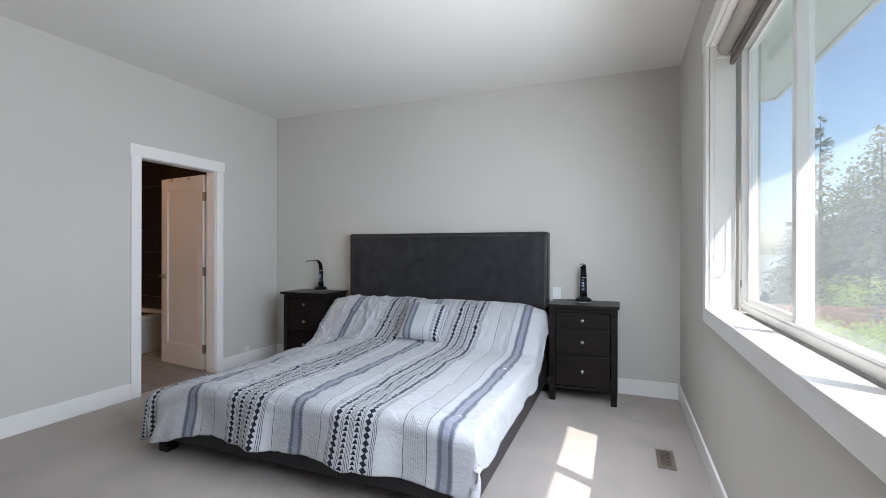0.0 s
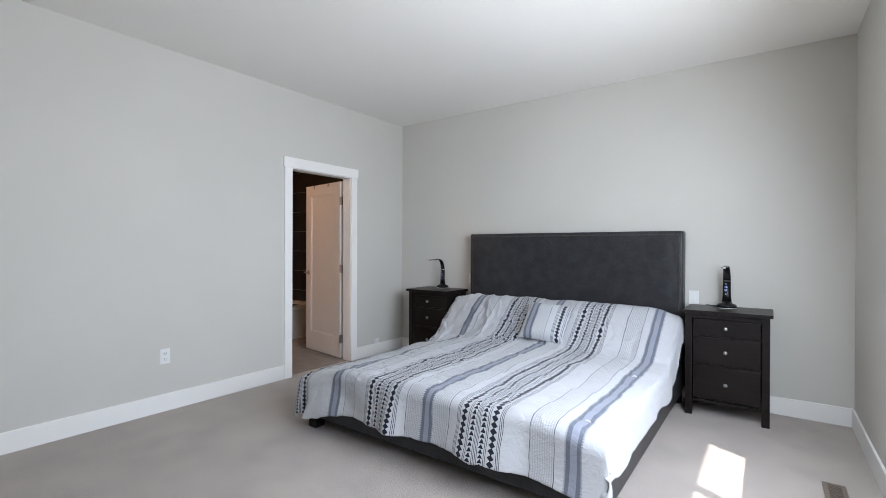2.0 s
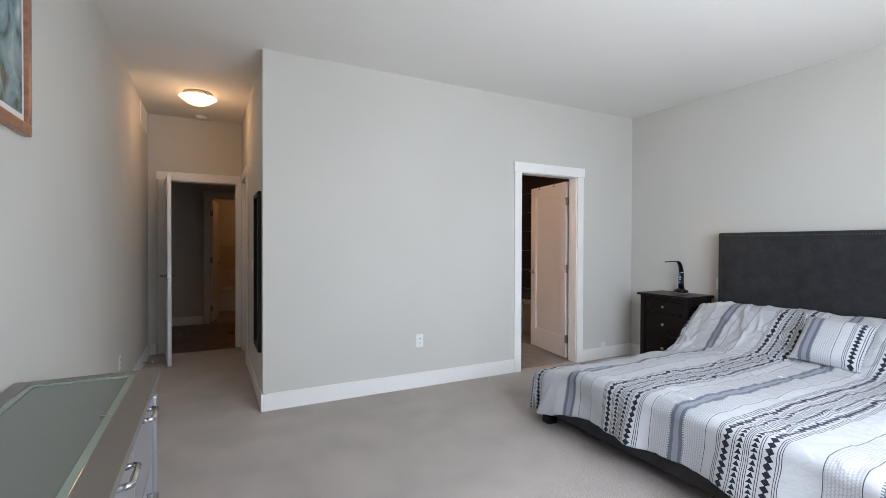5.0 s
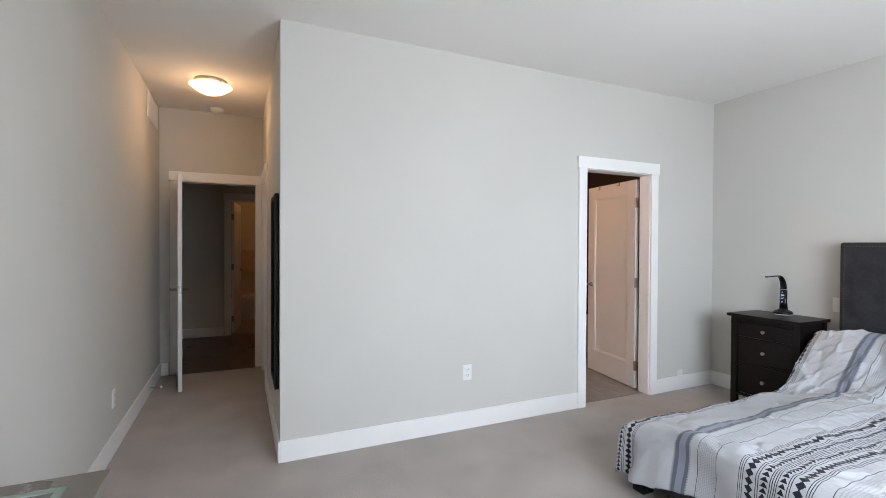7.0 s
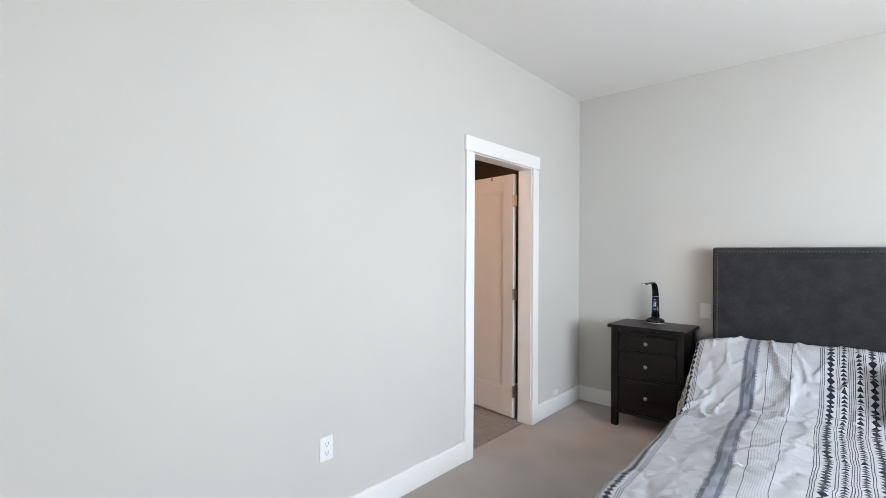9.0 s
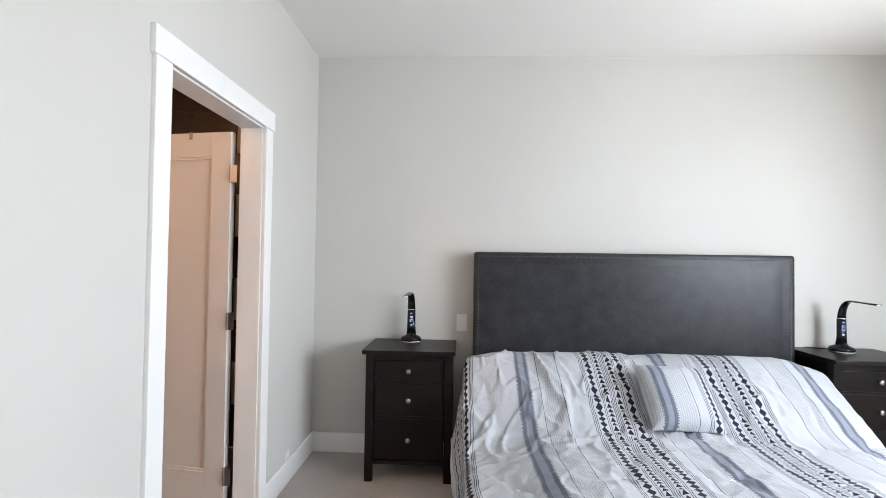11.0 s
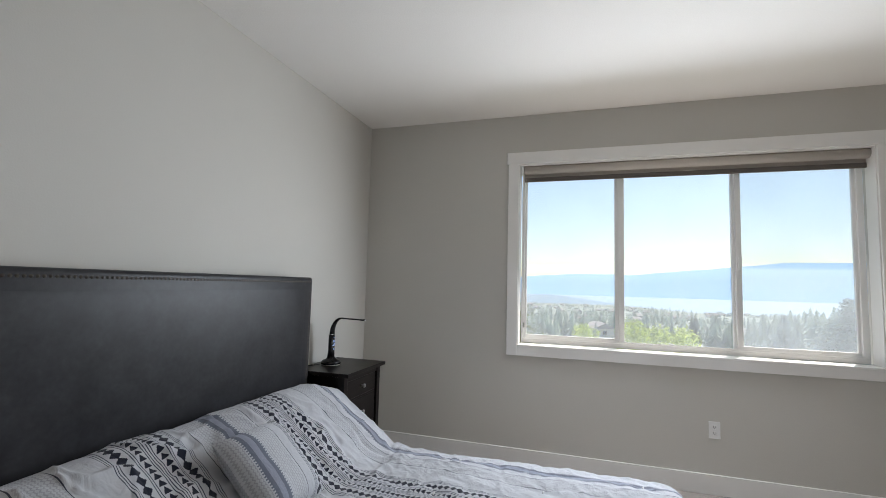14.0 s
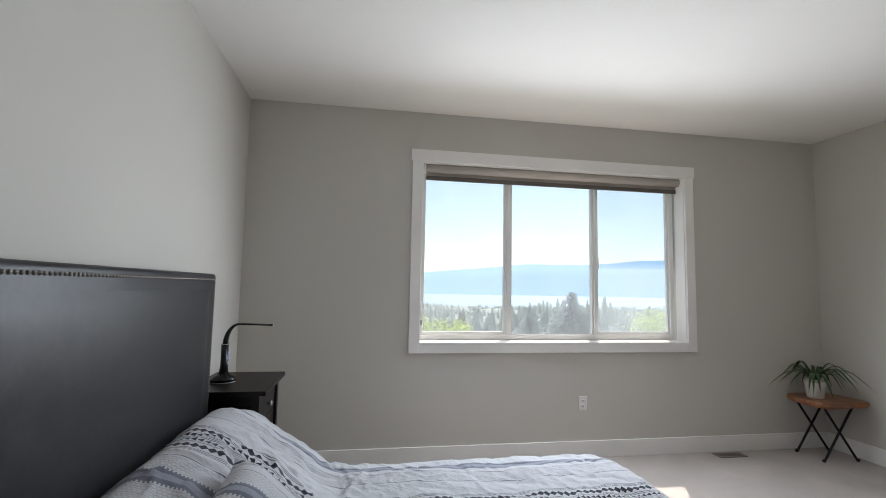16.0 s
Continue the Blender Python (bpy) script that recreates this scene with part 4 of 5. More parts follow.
def cushion():
    n = 26
    half = 0.198
    rows, uvs = {1: [], -1: []}, {1: [], -1: []}
    for sgn in (1, -1):
        for j in range(n + 1):
            r, q = [], []
            for i in range(n + 1):
                a, b = 2 * i / n - 1, 2 * j / n - 1
                pinch = 1 - 0.06 * (1 - a ** 4) * b * b, 1 - 0.06 * (1 - b ** 4) * a * a
                puff = 0.075 * ((1 - a ** 4) * (1 - b ** 4)) ** 0.6
                puff += 0.006 * noise.noise((a * 2.5, b * 2.5, sgn))* (1 - a * a) * (1 - b * b)
                r.append((a * half * pinch[1], sgn * puff * -1, b * half * pinch[0]))
                q.append((a * half + 0.105, b * half))
            rows[sgn].append(r)
            uvs[sgn].append(q)
    ob = thing("throw_cushion", (-2.285, 4.115, 0.69), "small square cushion in the same striped cotton", "cushion")
    ob.matrix_basis = pose(-2.09, 4.13, 0.635, -46, 3, 4)
    front = new("front_cover", cloth_mesh("front_cover", rows[1], uvs[1], COTTON))
    back = new("back_cover", cloth_mesh("back_cover", rows[-1], uvs[-1], COTTON))
    front.parent = back.parent = ob
    return ob


cushion()


# ---- nightstands ----
def nightstand(at, label):
    n = thing("nightstand", at, label, "nightstand", "nightstands beside the bed")
    w, d = 0.57, 0.42
    part("top", box((-w / 2, -d / 2, 0.782), (w / 2, d / 2, 0.807), 0.004), BLACKW, n)
    hw, y0, y1 = 0.243, -0.175, 0.195
    for sx in (-1, 1):
        for y in (y0, y1 - 0.042):
            lg = box((sx * hw - 0.024, y, 0.0), (sx * hw + 0.024, y + 0.042, 0.782), 0.003)
            part("leg", lg, BLACKW, n)
        part("side_panel", box((sx * hw - 0.008, y0 + 0.042, 0.115), (sx * hw + 0.008, y1 - 0.042, 0.782)), BLACKW, n)
    part("back_panel", box((-hw + 0.024, y1 - 0.02, 0.115), (hw - 0.024, y1 - 0.012, 0.782)), BLACKW, n)
    a = hw - 0.024
    part("top_rail", box((-a, y0 + 0.006, 0.742), (a, y0 + 0.03, 0.782), 0.002), BLACKW, n)
    part("bottom_rail", box((-a, y0 + 0.006, 0.105), (a, y0 + 0.03, 0.127), 0.002), BLACKW, n)
    for z0, z1 in ((0.615, 0.737), (0.398, 0.600), (0.132, 0.383)):
        dr = part("drawer", box((-a + 0.004, y0 + 0.013, z0), (a - 0.004, y0 + 0.045, z1), 0.005), BLACKW, n)
        k = lathe([(0.0, 0.0), (0.007, 0.0), (0.006, 0.012), (0.014, 0.018), (0.0155, 0.024), (0.011, 0.029), (0.0, 0.030)], 16)
        bmesh.ops.rotate(k, verts=k.verts, matrix=Matrix.Rotation(math.pi / 2, 3, "X"))
        part("knob", k, NICKEL, dr, "round satin nickel knob", True, pose(0, y0 + 0.013, (z0 + z1) / 2 + 0.002))
    for z in (0.3905, 0.6075):
        part("divider", box((-a, y0 + 0.016, z - 0.006), (a, y0 + 0.04, z + 0.006)), BLACKW, n)
    return n


nightstand((-3.583, 4.558, 0), "black-brown three-drawer nightstand near the bathroom door")
nightstand((-0.788, 4.572, 0), "black-brown three-drawer nightstand near the window")


def desk_lamp(at, arm_dir, face, label):
    """A black desk lamp: weighted base with a pale ring, a column with a clock display, a bent neck and a thin arm."""
    l = thing("desk_lamp", at, label, "desk lamp", "lamps on the nightstands")
    part("base_ring", lathe([(0, 0), (0.066, 0), (0.066, 0.005), (0, 0.005)], 32), WHITEP, l, "pale light ring round the base", True)
    part("base", lathe([(0, 0.005), (0.068, 0.005), (0.070, 0.018), (0.060, 0.030), (0.036, 0.040), (0.027, 0.054), (0, 0.056)], 32), BLACKP, l, smooth=True)
    a = Vector((*arm_dir, 0)).normalized()
    col = tube([-a * 0.004 + Vector((0, 0, 0.036)), Vector((0, 0, 0.10)), a * -0.002 + Vector((0, 0, 0.215))], [0.034, 0.0285, 0.0272], 16, 0.72, up=tuple(a))
    part("column", col, BLACKP, l, smooth=True)
    part("collar", tube([(0, 0, 0.212), (0, 0, 0.216)], 0.0278, 16, 0.75, up=tuple(a)), CHROME, l)
    pts, rad = [], []
    for k in range(9):
        t = k / 8 * math.pi / 2
        pts.append(Vector((0, 0, 0.216)) + a * (0.075 * (1 - math.cos(t))) + Vector((0, 0, 0.115 * math.sin(t))))
        rad.append(0.0272 - 0.007 * k / 8)
    for k in range(1, 6):
        pts.append(Vector((0, 0, 0.331 - 0.006 * k / 5)) + a * (0.075 + 0.185 * k / 5))
        rad.append(0.0200)
    neck = bmesh.new()
    rings = []
    side = a.cross(Vector((0, 0, 1)))
    for k, p in enumerate(pts):
        dd = (pts[min(k + 1, len(pts) - 1)] - pts[max(k - 1, 0)]).normalized()
        nn = side.cross(dd)
        th = 0.015 - 0.0095 * min(1, k / 8)
        rings.append([neck.verts.new(p + side * rad[k] * math.cos(q) + nn * th * math.sin(q)) for q in [2 * math.pi * j / 14 for j in range(14)]])
    for r0, r1 in zip(rings, rings[1:]):
        for j in range(14):
            neck.faces.new((r0[j], r0[(j + 1) % 14], r1[(j + 1) % 14], r1[j]))
    neck.faces.new(rings[0])
    neck.faces.new(rings[-1])
    bmesh.ops.recalc_face_normals(neck, faces=neck.faces)
    part("arm", neck, BLACKP, l, smooth=True)
    tip = a * 0.261 + Vector((0, 0, 0.325))
    part("arm_tip", tube([tip - a * 0.006, tip + a * 0.002], 0.012, 12, 0.4), WHITEP, l)
    # digits on the column
    f = Vector((*face, 0)).normalized()
    ang = math.degrees(math.atan2(f.x, -f.y))
    for txt, z, size in (("10", 0.157, 0.023), ("57", 0.133, 0.023)):
        c = bpy.data.curves.new("digits", "FONT")
        c.body, c.size, c.align_x = txt, size, "CENTER"
        c.extrude = 0.0003
        c.materials.append(LED)
        o = new("digits", c)
        o.parent = l
        o.matrix_basis = pose(f.x * 0.0212, f.y * 0.0212, z, 90, 0, ang)
    bars = bmesh.new()
    for k, (w, z) in enumerate(((0.012, 0.19), (0.014, 0.112), (0.010, 0.105))):
        box((-w / 2, -0.0004, z - 0.0015), (w / 2, 0.0, z + 0.0015), 0, bars)
    tagged(part("display_marks", bars, LED, l, m=pose(f.x * 0.0212, f.y * 0.0212, 0, 0, 0, ang)), kind="stuff")
    return l


desk_lamp((-3.607, 4.70, 0.807), (-0.03, -1.0), (0.04, -1), "black curved desk lamp with clock display near the bathroom door")
desk_lamp((-0.80, 4.655, 0.807), (0.0, -1.0), (-0.25, -1), "black curved desk lamp with clock display near the window")


def cord(pts, label):
    o = new("lamp_cord", mesh_of(tube(pts, 0.003, 6), MATBLK, "lamp_cord", True))
    return tagged(o, label, "cord")


cord([(-0.83, 4.70, 0.812), (-0.90, 4.735, 0.811), (-0.95, 4.765, 0.811), (-0.955, 4.783, 0.80), (-0.955, 4.788, 0.5)], "thin black lamp cord trailing over the nightstand")


cord([(-3.262, 4.75, 0.35), (-3.25, 4.72, 0.15), (-3.262, 4.66, 0.006), (-3.25, 4.5, 0.006)], "black power cord hanging behind the bed's side")


# ---- dresser ----
def dresser():
    x0, x1, y0, y1, zt = -2.735, -1.18, YB + 0.006, 0.142, 0.795
    cx, cy = (x0 + x1) / 2, (y0 + y1) / 2
    d = thing("dresser", (cx, cy, 0), "silver-grey dresser with a frosted green glass top and chrome handles", "dresser")
    hx, hy = (x1 - x0) / 2, (y1 - y0) / 2
    # top frame with cut far corners, glass let into it
    e = 0.075
    bm = boxes(((-hx, -hy, zt - 0.03), (hx, -hy + e * 0.7, zt)), ((-hx, hy - e, zt - 0.03), (hx, hy, zt)), ((-hx, -hy + e * 0.7, zt - 0.03), (-hx + e * 0.7, hy - e, zt)), ((hx - e * 0.7, -hy + e * 0.7, zt - 0.03), (hx, hy - e, zt)), bevel=0.002)
    part("top_frame", bm, SILVER, d, "taupe metallic top frame")
    part("glass_top", box((-hx + e * 0.7, -hy + e * 0.7, zt - 0.02), (hx - e * 0.7, hy - e, zt - 0.006)), FROST, d, "frosted green glass inset")
    g = 0.022
    a0, a1, b0, b1 = -hx + e * 0.7, hx - e * 0.7, -hy + e * 0.7, hy - e
    bev = boxes(((a0, b0, zt - 0.006), (a1, b0 + g, zt - 0.002)), ((a0, b1 - g, zt - 0.006), (a1, b1, zt - 0.002)), ((a0, b0 + g, zt - 0.006), (a0 + g, b1 - g, zt - 0.002)), ((a1 - g, b0 + g, zt - 0.006), (a1, b1 - g, zt - 0.002)), bevel=0.0015)
    part("glass_border", bev, FROSTD, d, "bevelled clear green glass edge")
    for fx in (-0.33, 0.33):
        part("glass_joint", box((fx * 2 * hx / 2 - 0.004, b1 - g - 0.012, zt - 0.0055), (fx * 2 * hx / 2 + 0.004, b1, zt - 0.0015)), SILVER, d)
    part("carcass", box((-hx + 0.02, -hy + 0.0, 0.12), (hx - 0.02, hy - 0.045, zt - 0.03), 0.003), SILVER, d)
    for sx in (-1, 1):
        for yy in (-hy + 0.02, hy - 0.055):
            part("leg", box((sx * (hx - 0.045) - 0.022, yy, 0.0), (sx * (hx - 0.045) + 0.022, yy + 0.045, 0.70), 0.006), SILVERL, d, "silver corner post")
    cols, rows_ = 3, 2
    cw = (2 * hx - 0.15) / cols
    rh = (zt - 0.03 - 0.14) / rows_
    for i in range(cols):
        for j in range(rows_):
            xa = -hx + 0.075 + i * cw + 0.006
            za = 0.14 + j * rh + 0.006
            dr = part("drawer", box((xa, hy - 0.045, za), (xa + cw - 0.012, hy - 0.022, za + rh - 0.012), 0.003), SILVERL, d)
            xm, zm = xa + (cw - 0.012) / 2, za + rh * 0.80
            hd = tube([(-0.06, 0, 0), (-0.06, 0.022, 0.002), (-0.054, 0.030, 0.002), (0.054, 0.030, 0.002), (0.06, 0.022, 0.002), (0.06, 0, 0)], 0.0085, 10)
            part("handle", hd, CHROME, dr, "chrome bow handle", True, pose(xm, hy - 0.022, zm))
    return d


dresser()


# ---- side table and plant ----
def side_table():
    s = thing("side_table", (-0.262, -0.055, 0), "small live-edge wooden side table on crossed black metal legs", "side table")
    rng = random.Random(4)
    zt = 0.49
    bm = bmesh.new()
    n = 44
    lo, hi, mid_ = [], [], []
    for k in range(n):
        a = 2 * math.pi * k / n
        c, sn = math.cos(a), math.sin(a)
        q = (abs(c) ** 5 + abs(sn) ** 5) ** -0.2
        r = q * (1 + 0.035 * math.sin(3 * a + 1) + 0.03 * math.sin(5 * a) + 0.012 * rng.uniform(-1, 1))
        x, y = 0.195 * r * c, 0.245 * r * sn
        lo.append(bm.verts.new((x * 0.97, y * 0.97, zt - 0.042)))
        mid_.append(bm.verts.new((x * 1.03, y * 1.02, zt - 0.02)))
        hi.append(bm.verts.new((x, y, zt)))
    for A, B in ((lo, mid_), (mid_, hi)):
        for k in range(n):
            bm.faces.new((A[k], A[(k + 1) % n], B[(k + 1) % n], B[k]))
    bm.faces.new(hi)
    bm.faces.new(lo[::-1])
    part("slab_top", bm, SLABW, s, "reddish live-edge slab")
    for x in (-0.11, 0.13):
        part("leg", tube([(x, -0.16, 0), (x, 0.15, zt - 0.046)], 0.009, 8), MATBLK, s)
        part("leg", tube([(x + 0.018, 0.15, 0), (x + 0.018, -0.16, zt - 0.046)], 0.009, 8), MATBLK, s)
        part("leg_bar", tube([(x + 0.009, -0.18, zt - 0.047), (x + 0.009, 0.17, zt - 0.047)], 0.008, 8), MATBLK, s)
        for yy, xx in ((-0.16, x), (0.15, x + 0.018)):
            part("foot_cap", lathe([(0, 0), (0.013, 0), (0.013, 0.02), (0, 0.022)], 10), MATBLK, s, m=pose(xx, yy, 0))


side_table()


def spider_plant():
    p = thing("potted_plant", (-0.235, 0.015, 0.49), "spiky dark green plant in a white tapered pot", "plant")
    part("pot", lathe([(0, 0), (0.056, 0), (0.060, 0.004), (0.078, 0.135), (0.080, 0.14), (0.074, 0.14), (0.071, 0.12), (0, 0.12)], 28), POT, p, "white ceramic pot", True)
    part("soil", lathe([(0, 0.1195), (0.071, 0.1195), (0.06, 0.124), (0, 0.126)], 20), SOIL, p)
    rng = random.Random(11)
    for k in range(34):
        a = k * 2.399 + rng.uniform(-0.3, 0.3)
        ln = rng.uniform(0.22, 0.38)
        up = rng.uniform(0.06, 0.13)
        w = rng.uniform(0.010, 0.016)
        bm = bmesh.new()
        prev = None
        c, s = math.cos(a), math.sin(a)
        # leaves beside a wall bend before they touch it
        reach = min(1.0, 0.20 / ln if (c > 0.5 or s < -0.5) else 1.0)
        for j in range(9):
            t = j / 8
            r = 0.02 + ln * t * reach
            z = 0.12 + up * math.sin(min(1, t * 1.35) * math.pi / 2 * 1.25) * 1.3 - ln * 0.46 * t ** 2.6 + 0.03
            ww = w * (1 - t ** 3) * (0.6 + 0.4 * min(1, t * 4)) + 0.0006
            ctr = Vector((r * c, r * s, z))
            sd = Vector((-s, c, 0)) * ww
            row = (bm.verts.new(ctr - sd + Vector((0, 0, ww * 0.5))), bm.verts.new(ctr), bm.verts.new(ctr + sd + Vector((0, 0, ww * 0.5))))
            if prev:
                bm.faces.new((prev[0], prev[1], row[1], row[0]))
                bm.faces.new((prev[1], prev[2], row[2], row[1]))
            prev = row
        part("leaf", bm, SPIDER, p, smooth=True)


spider_plant()


# ---- ensuite and guest bath, seen through doorways ----
tub = thing("bathtub", (-6.42, 3.95, 0), "white built-in bathtub with a flat apron", "bathtub")
part("apron", box((0.52, -0.82, 0.0), (0.58, 0.83, 0.40), 0.004), ENAMEL, tub)
part("rim", boxes(((-0.55, -0.82, 0.40), (-0.46, 0.83, 0.45)), ((0.48, -0.82, 0.40), (0.60, 0.83, 0.45)), ((-0.46, -0.82, 0.40), (0.48, -0.72, 0.45)), ((-0.46, 0.73, 0.40), (0.48, 0.83, 0.45)), bevel=0.012), ENAMEL, tub)
part("basin", boxes(((-0.5, -0.76, 0.10), (0.50, 0.77, 0.13)), ((-0.5, -0.76, 0.13), (-0.46, 0.77, 0.40)), ((0.48, -0.76, 0.13), (0.50, 0.77, 0.40))), ENAMEL, tub)
rail = thing("towel_rail", (-10.9, 0.66, 1.24), "chrome towel rail with a cream towel over it", "towel rail")
part("bar", tube([(0.07, -0.3, 0), (0.07, 0.3, 0)], 0.009, 10), CHROME, rail)
for s in (-0.3, 0.3):
    part("post", tube([(0.0, s, 0), (0.07, s, 0)], 0.009, 10), CHROME, rail)
bm = bmesh.new()
for x0, x1, drop in ((-10.852, -10.838, 0.36), (-10.822, -10.806, 0.46)):
    # a hanging fold whose lower hem sags at the middle and rounds off at the ends
    n = 14
    ends = []
    for k in range(n + 1):
        f = k / n
        y = 0.40 + 0.46 * f
        low = 1.25 - drop * (0.45 + 0.55 * min(1, 4 * f, 4 * (1 - f)) ** 0.5)
        ends.append([bm.verts.new((x, y, z)) for x, z in ((x0, low), (x1, low), (x1 + 0.004 * math.sin(9 * f), 1.255), (x0, 1.255))])
    for p, q in zip(ends, ends[1:]):
        for k in range(4):
            bm.faces.new((p[k], p[(k + 1) % 4], q[(k + 1) % 4], q[k]))
    bm.faces.new(ends[0])
    bm.faces.new(ends[-1][::-1])
box((-10.852, 0.40, 1.25), (-10.806, 0.86, 1.262), 0.004, bm)
bmesh.ops.recalc_face_normals(bm, faces=bm.faces)
tw = new("towel", mesh_of(bm, TOWEL, "towel"))
tagged(tw, "folded cream towel hanging on a rail", "towel")
tub2 = thing("guest_bathtub", (-10.55, 0.9, 0), "cream bathtub beneath the towel rail", "bathtub")
part("apron", box((0.28, -1.4, 0), (0.33, 1.3, 0.38), 0.004), ENAMEL, tub2)
part("rim", box((-0.33, -1.4, 0.38), (0.36, 1.3, 0.42), 0.01), ENAMEL, tub2)


# ---- outside ----
GRASS = material("dry_hillside_grass", (0.25, 0.285, 0.24), 0.9, vary=0.35, scale=0.02, grain=0.3, grain_scale=0.6)
WATER = material("lake_water", (0.26, 0.38, 0.50), 0.5, vary=0.05, scale=0.002, spec=0.3)
BARK = material("brown_bark", (0.11, 0.075, 0.05), 0.9, vary=0.3, scale=3, bump=0.5, bump_scale=12)
ROOFM = material("grey_brown_shingles", (0.34, 0.31, 0.29), 0.85, vary=0.2, scale=1.5)
STUCCO = material("pale_stucco", (0.62, 0.58, 0.52), 0.8, vary=0.05)
CEDAR = wood("cedar_fence", (0.34, 0.17, 0.09), (0.22, 0.10, 0.05), 0.7, (1, 1, 6), 1.5, 0.1)
DARKGL = material("far_window_glass", (0.03, 0.04, 0.05), 0.1)


def foliage(name, color, vary=0.35, scale=0.6):
    """Thin leaves: half the light that falls on them shines through."""
    m = material(name, color, 0.7, vary=vary, scale=scale, spec=0.2)
    nt = m.node_tree
    b = nt.nodes["Principled BSDF"]
    tr, mix = nt.nodes.new("ShaderNodeBsdfTranslucent"), nt.nodes.new("ShaderNodeMixShader")
    nt.links.new(b.inputs["Base Color"].links[0].from_socket, tr.inputs["Color"])
    mix.inputs[0].default_value = 0.68
    nt.links.new(b.outputs[0], mix.inputs[1])
    nt.links.new(tr.outputs[0], mix.inputs[2])
    nt.links.new(mix.outputs[0], nt.nodes["Material Output"].inputs[0])
    return m


NEEDLE = foliage("fir_needles", (0.24, 0.275, 0.13))
NEEDLEB = foliage("blue_spruce_needles", (0.38, 0.44, 0.43))
PINEN = foliage("pine_needles", (0.27, 0.28, 0.15))
# far needles are paler than the near ones: haze put into the colour
HAZENEEDLE = foliage("haze_paled_conifer_needles", (0.42, 0.47, 0.42), 0.4, 0.05)
LIME = foliage("lime_green_leaves", (0.42, 0.50, 0.11), 0.3, 1.0)


def ground_z(x, y):
    d = max(0.0, x - 12)
    z = -3.2 - 0.085 * min(d, 300)
    if d > 300:
        shore = 1380 + 450 * smooth(-360, -60, y)
        z -= 31.3 * (d - 300) / (shore - 312)
    return z + 0.5 * noise.noise((x * 0.02, y * 0.02, 0)) * min(1, d / 30)


def terrain():
    xs = [-4800, -600, -60, -10, 12, 20, 30, 42, 56, 72, 92, 120, 155, 200, 260, 340, 450, 600, 800, 1050, 1200, 1350, 1500, 1700, 1850, 2000, 2200]
    ys = sorted({s * v for s in (-1, 1) for v in (0, 12, 25, 40, 60, 85, 120, 170, 240, 290, 340, 410, 500, 750, 1100, 1600, 2400, 3400, 4600)})
    verts = []
    for x in xs:
        for y in ys:
            z = ground_z(x, y)
            if 450 < x < 1100:
                z += 7 * noise.noise((x * 0.006, y * 0.006, 5))
            verts.append((x, y, z))
    m = len(ys)
    faces = [(i * m + j, (i + 1) * m + j, (i + 1) * m + j + 1, i * m + j + 1) for i in range(len(xs) - 1) for j in range(m - 1)]
    me = bpy.data.meshes.new("ground")
    me.from_pydata(verts, [], faces)
    me.materials.append(GRASS)
    tagged(new("ground", me), "dry grassy hillside falling towards a lake", "ground", kind="structure")


terrain()
bm = bmesh.new()
bmesh.ops.create_grid(bm, x_segments=2, y_segments=2, size=1)
for v in bm.verts:
    v.co = Vector((2950 + v.co.x * 1850, v.co.y * 4700, -60))
setting("water", bm, WATER, "pale blue lake in the valley", "lake")


# Distance haze put into the colour: the far land glows by itself.
def haze_glow_mat(name, color, strength):
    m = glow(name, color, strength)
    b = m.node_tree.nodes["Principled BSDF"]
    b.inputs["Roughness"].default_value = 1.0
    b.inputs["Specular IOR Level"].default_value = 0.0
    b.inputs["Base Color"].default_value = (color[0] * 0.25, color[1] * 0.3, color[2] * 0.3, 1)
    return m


def ridge(name, x, base, height, rough, seed, mat, label):
    bm = bmesh.new()
    prev = None
    for k in range(161):
        y = -4300 + 8600 * k / 160
        h = height(y) + rough * noise.fractal((y * 0.0012, seed, 0), 1.0, 2.0, 5)
        xx = x - abs(y) ** 1.5 * 0.0009
        col = (bm.verts.new((xx - 500, y, base)), bm.verts.new((xx - 160, y, base + (h - base) * 0.6 + 0.3 * rough * noise.noise((y * 0.004, seed, 9)))), bm.verts.new((xx, y, h)), bm.verts.new((xx + 200, y, base)))
        if prev:
            for a in range(3):
                bm.faces.new((prev[a], col[a], col[a + 1], prev[a + 1]))
        prev = col
    bmesh.ops.recalc_face_normals(bm, faces=bm.faces)
    setting(name, bm, mat, label, "mountains", True)


# the ridge's blue is haze painted into its colour and glow
HAZE = haze_glow_mat("forest_with_painted_haze", (0.33, 0.52, 0.79), 0.80)
ridge("backdrop", 4350, -62, lambda y: 130 + 14 * math.sin(y * 0.0021 + 2.2) - 0.06 * max(-2700, y) + 34 * math.exp(-((y + 1800) / 380) ** 2) - 36 * math.exp(-((y + 450) / 380) ** 2), 22, 3.0, HAZE, "long mountain ridge across the lake, its blue haze painted as glow")
# the headland carries its haze as a glowing colour too
HAZE2 = haze_glow_mat("headland_with_painted_haze", (0.38, 0.47, 0.58), 0.6)


def headland():
    bm = bmesh.new()
    prev = None
    for k in range(41):
        y = -230 + 1580 * k / 40
        h = -63 + 33 * smooth(-200, 150, y) + 4 * noise.noise((y * 0.01, 2, 0))
        col = (bm.verts.new((1640, y, -64)), bm.verts.new((1850, y, h)), bm.verts.new((2010, y, -64)))
        if prev:
            for a in range(2):
                bm.faces.new((prev[a], col[a], col[a + 1], prev[a + 1]))
        prev = col
    setting("backdrop_headland", bm, HAZE2, "low headland reaching into the lake, its haze painted as glow", "headland", True)


headland()


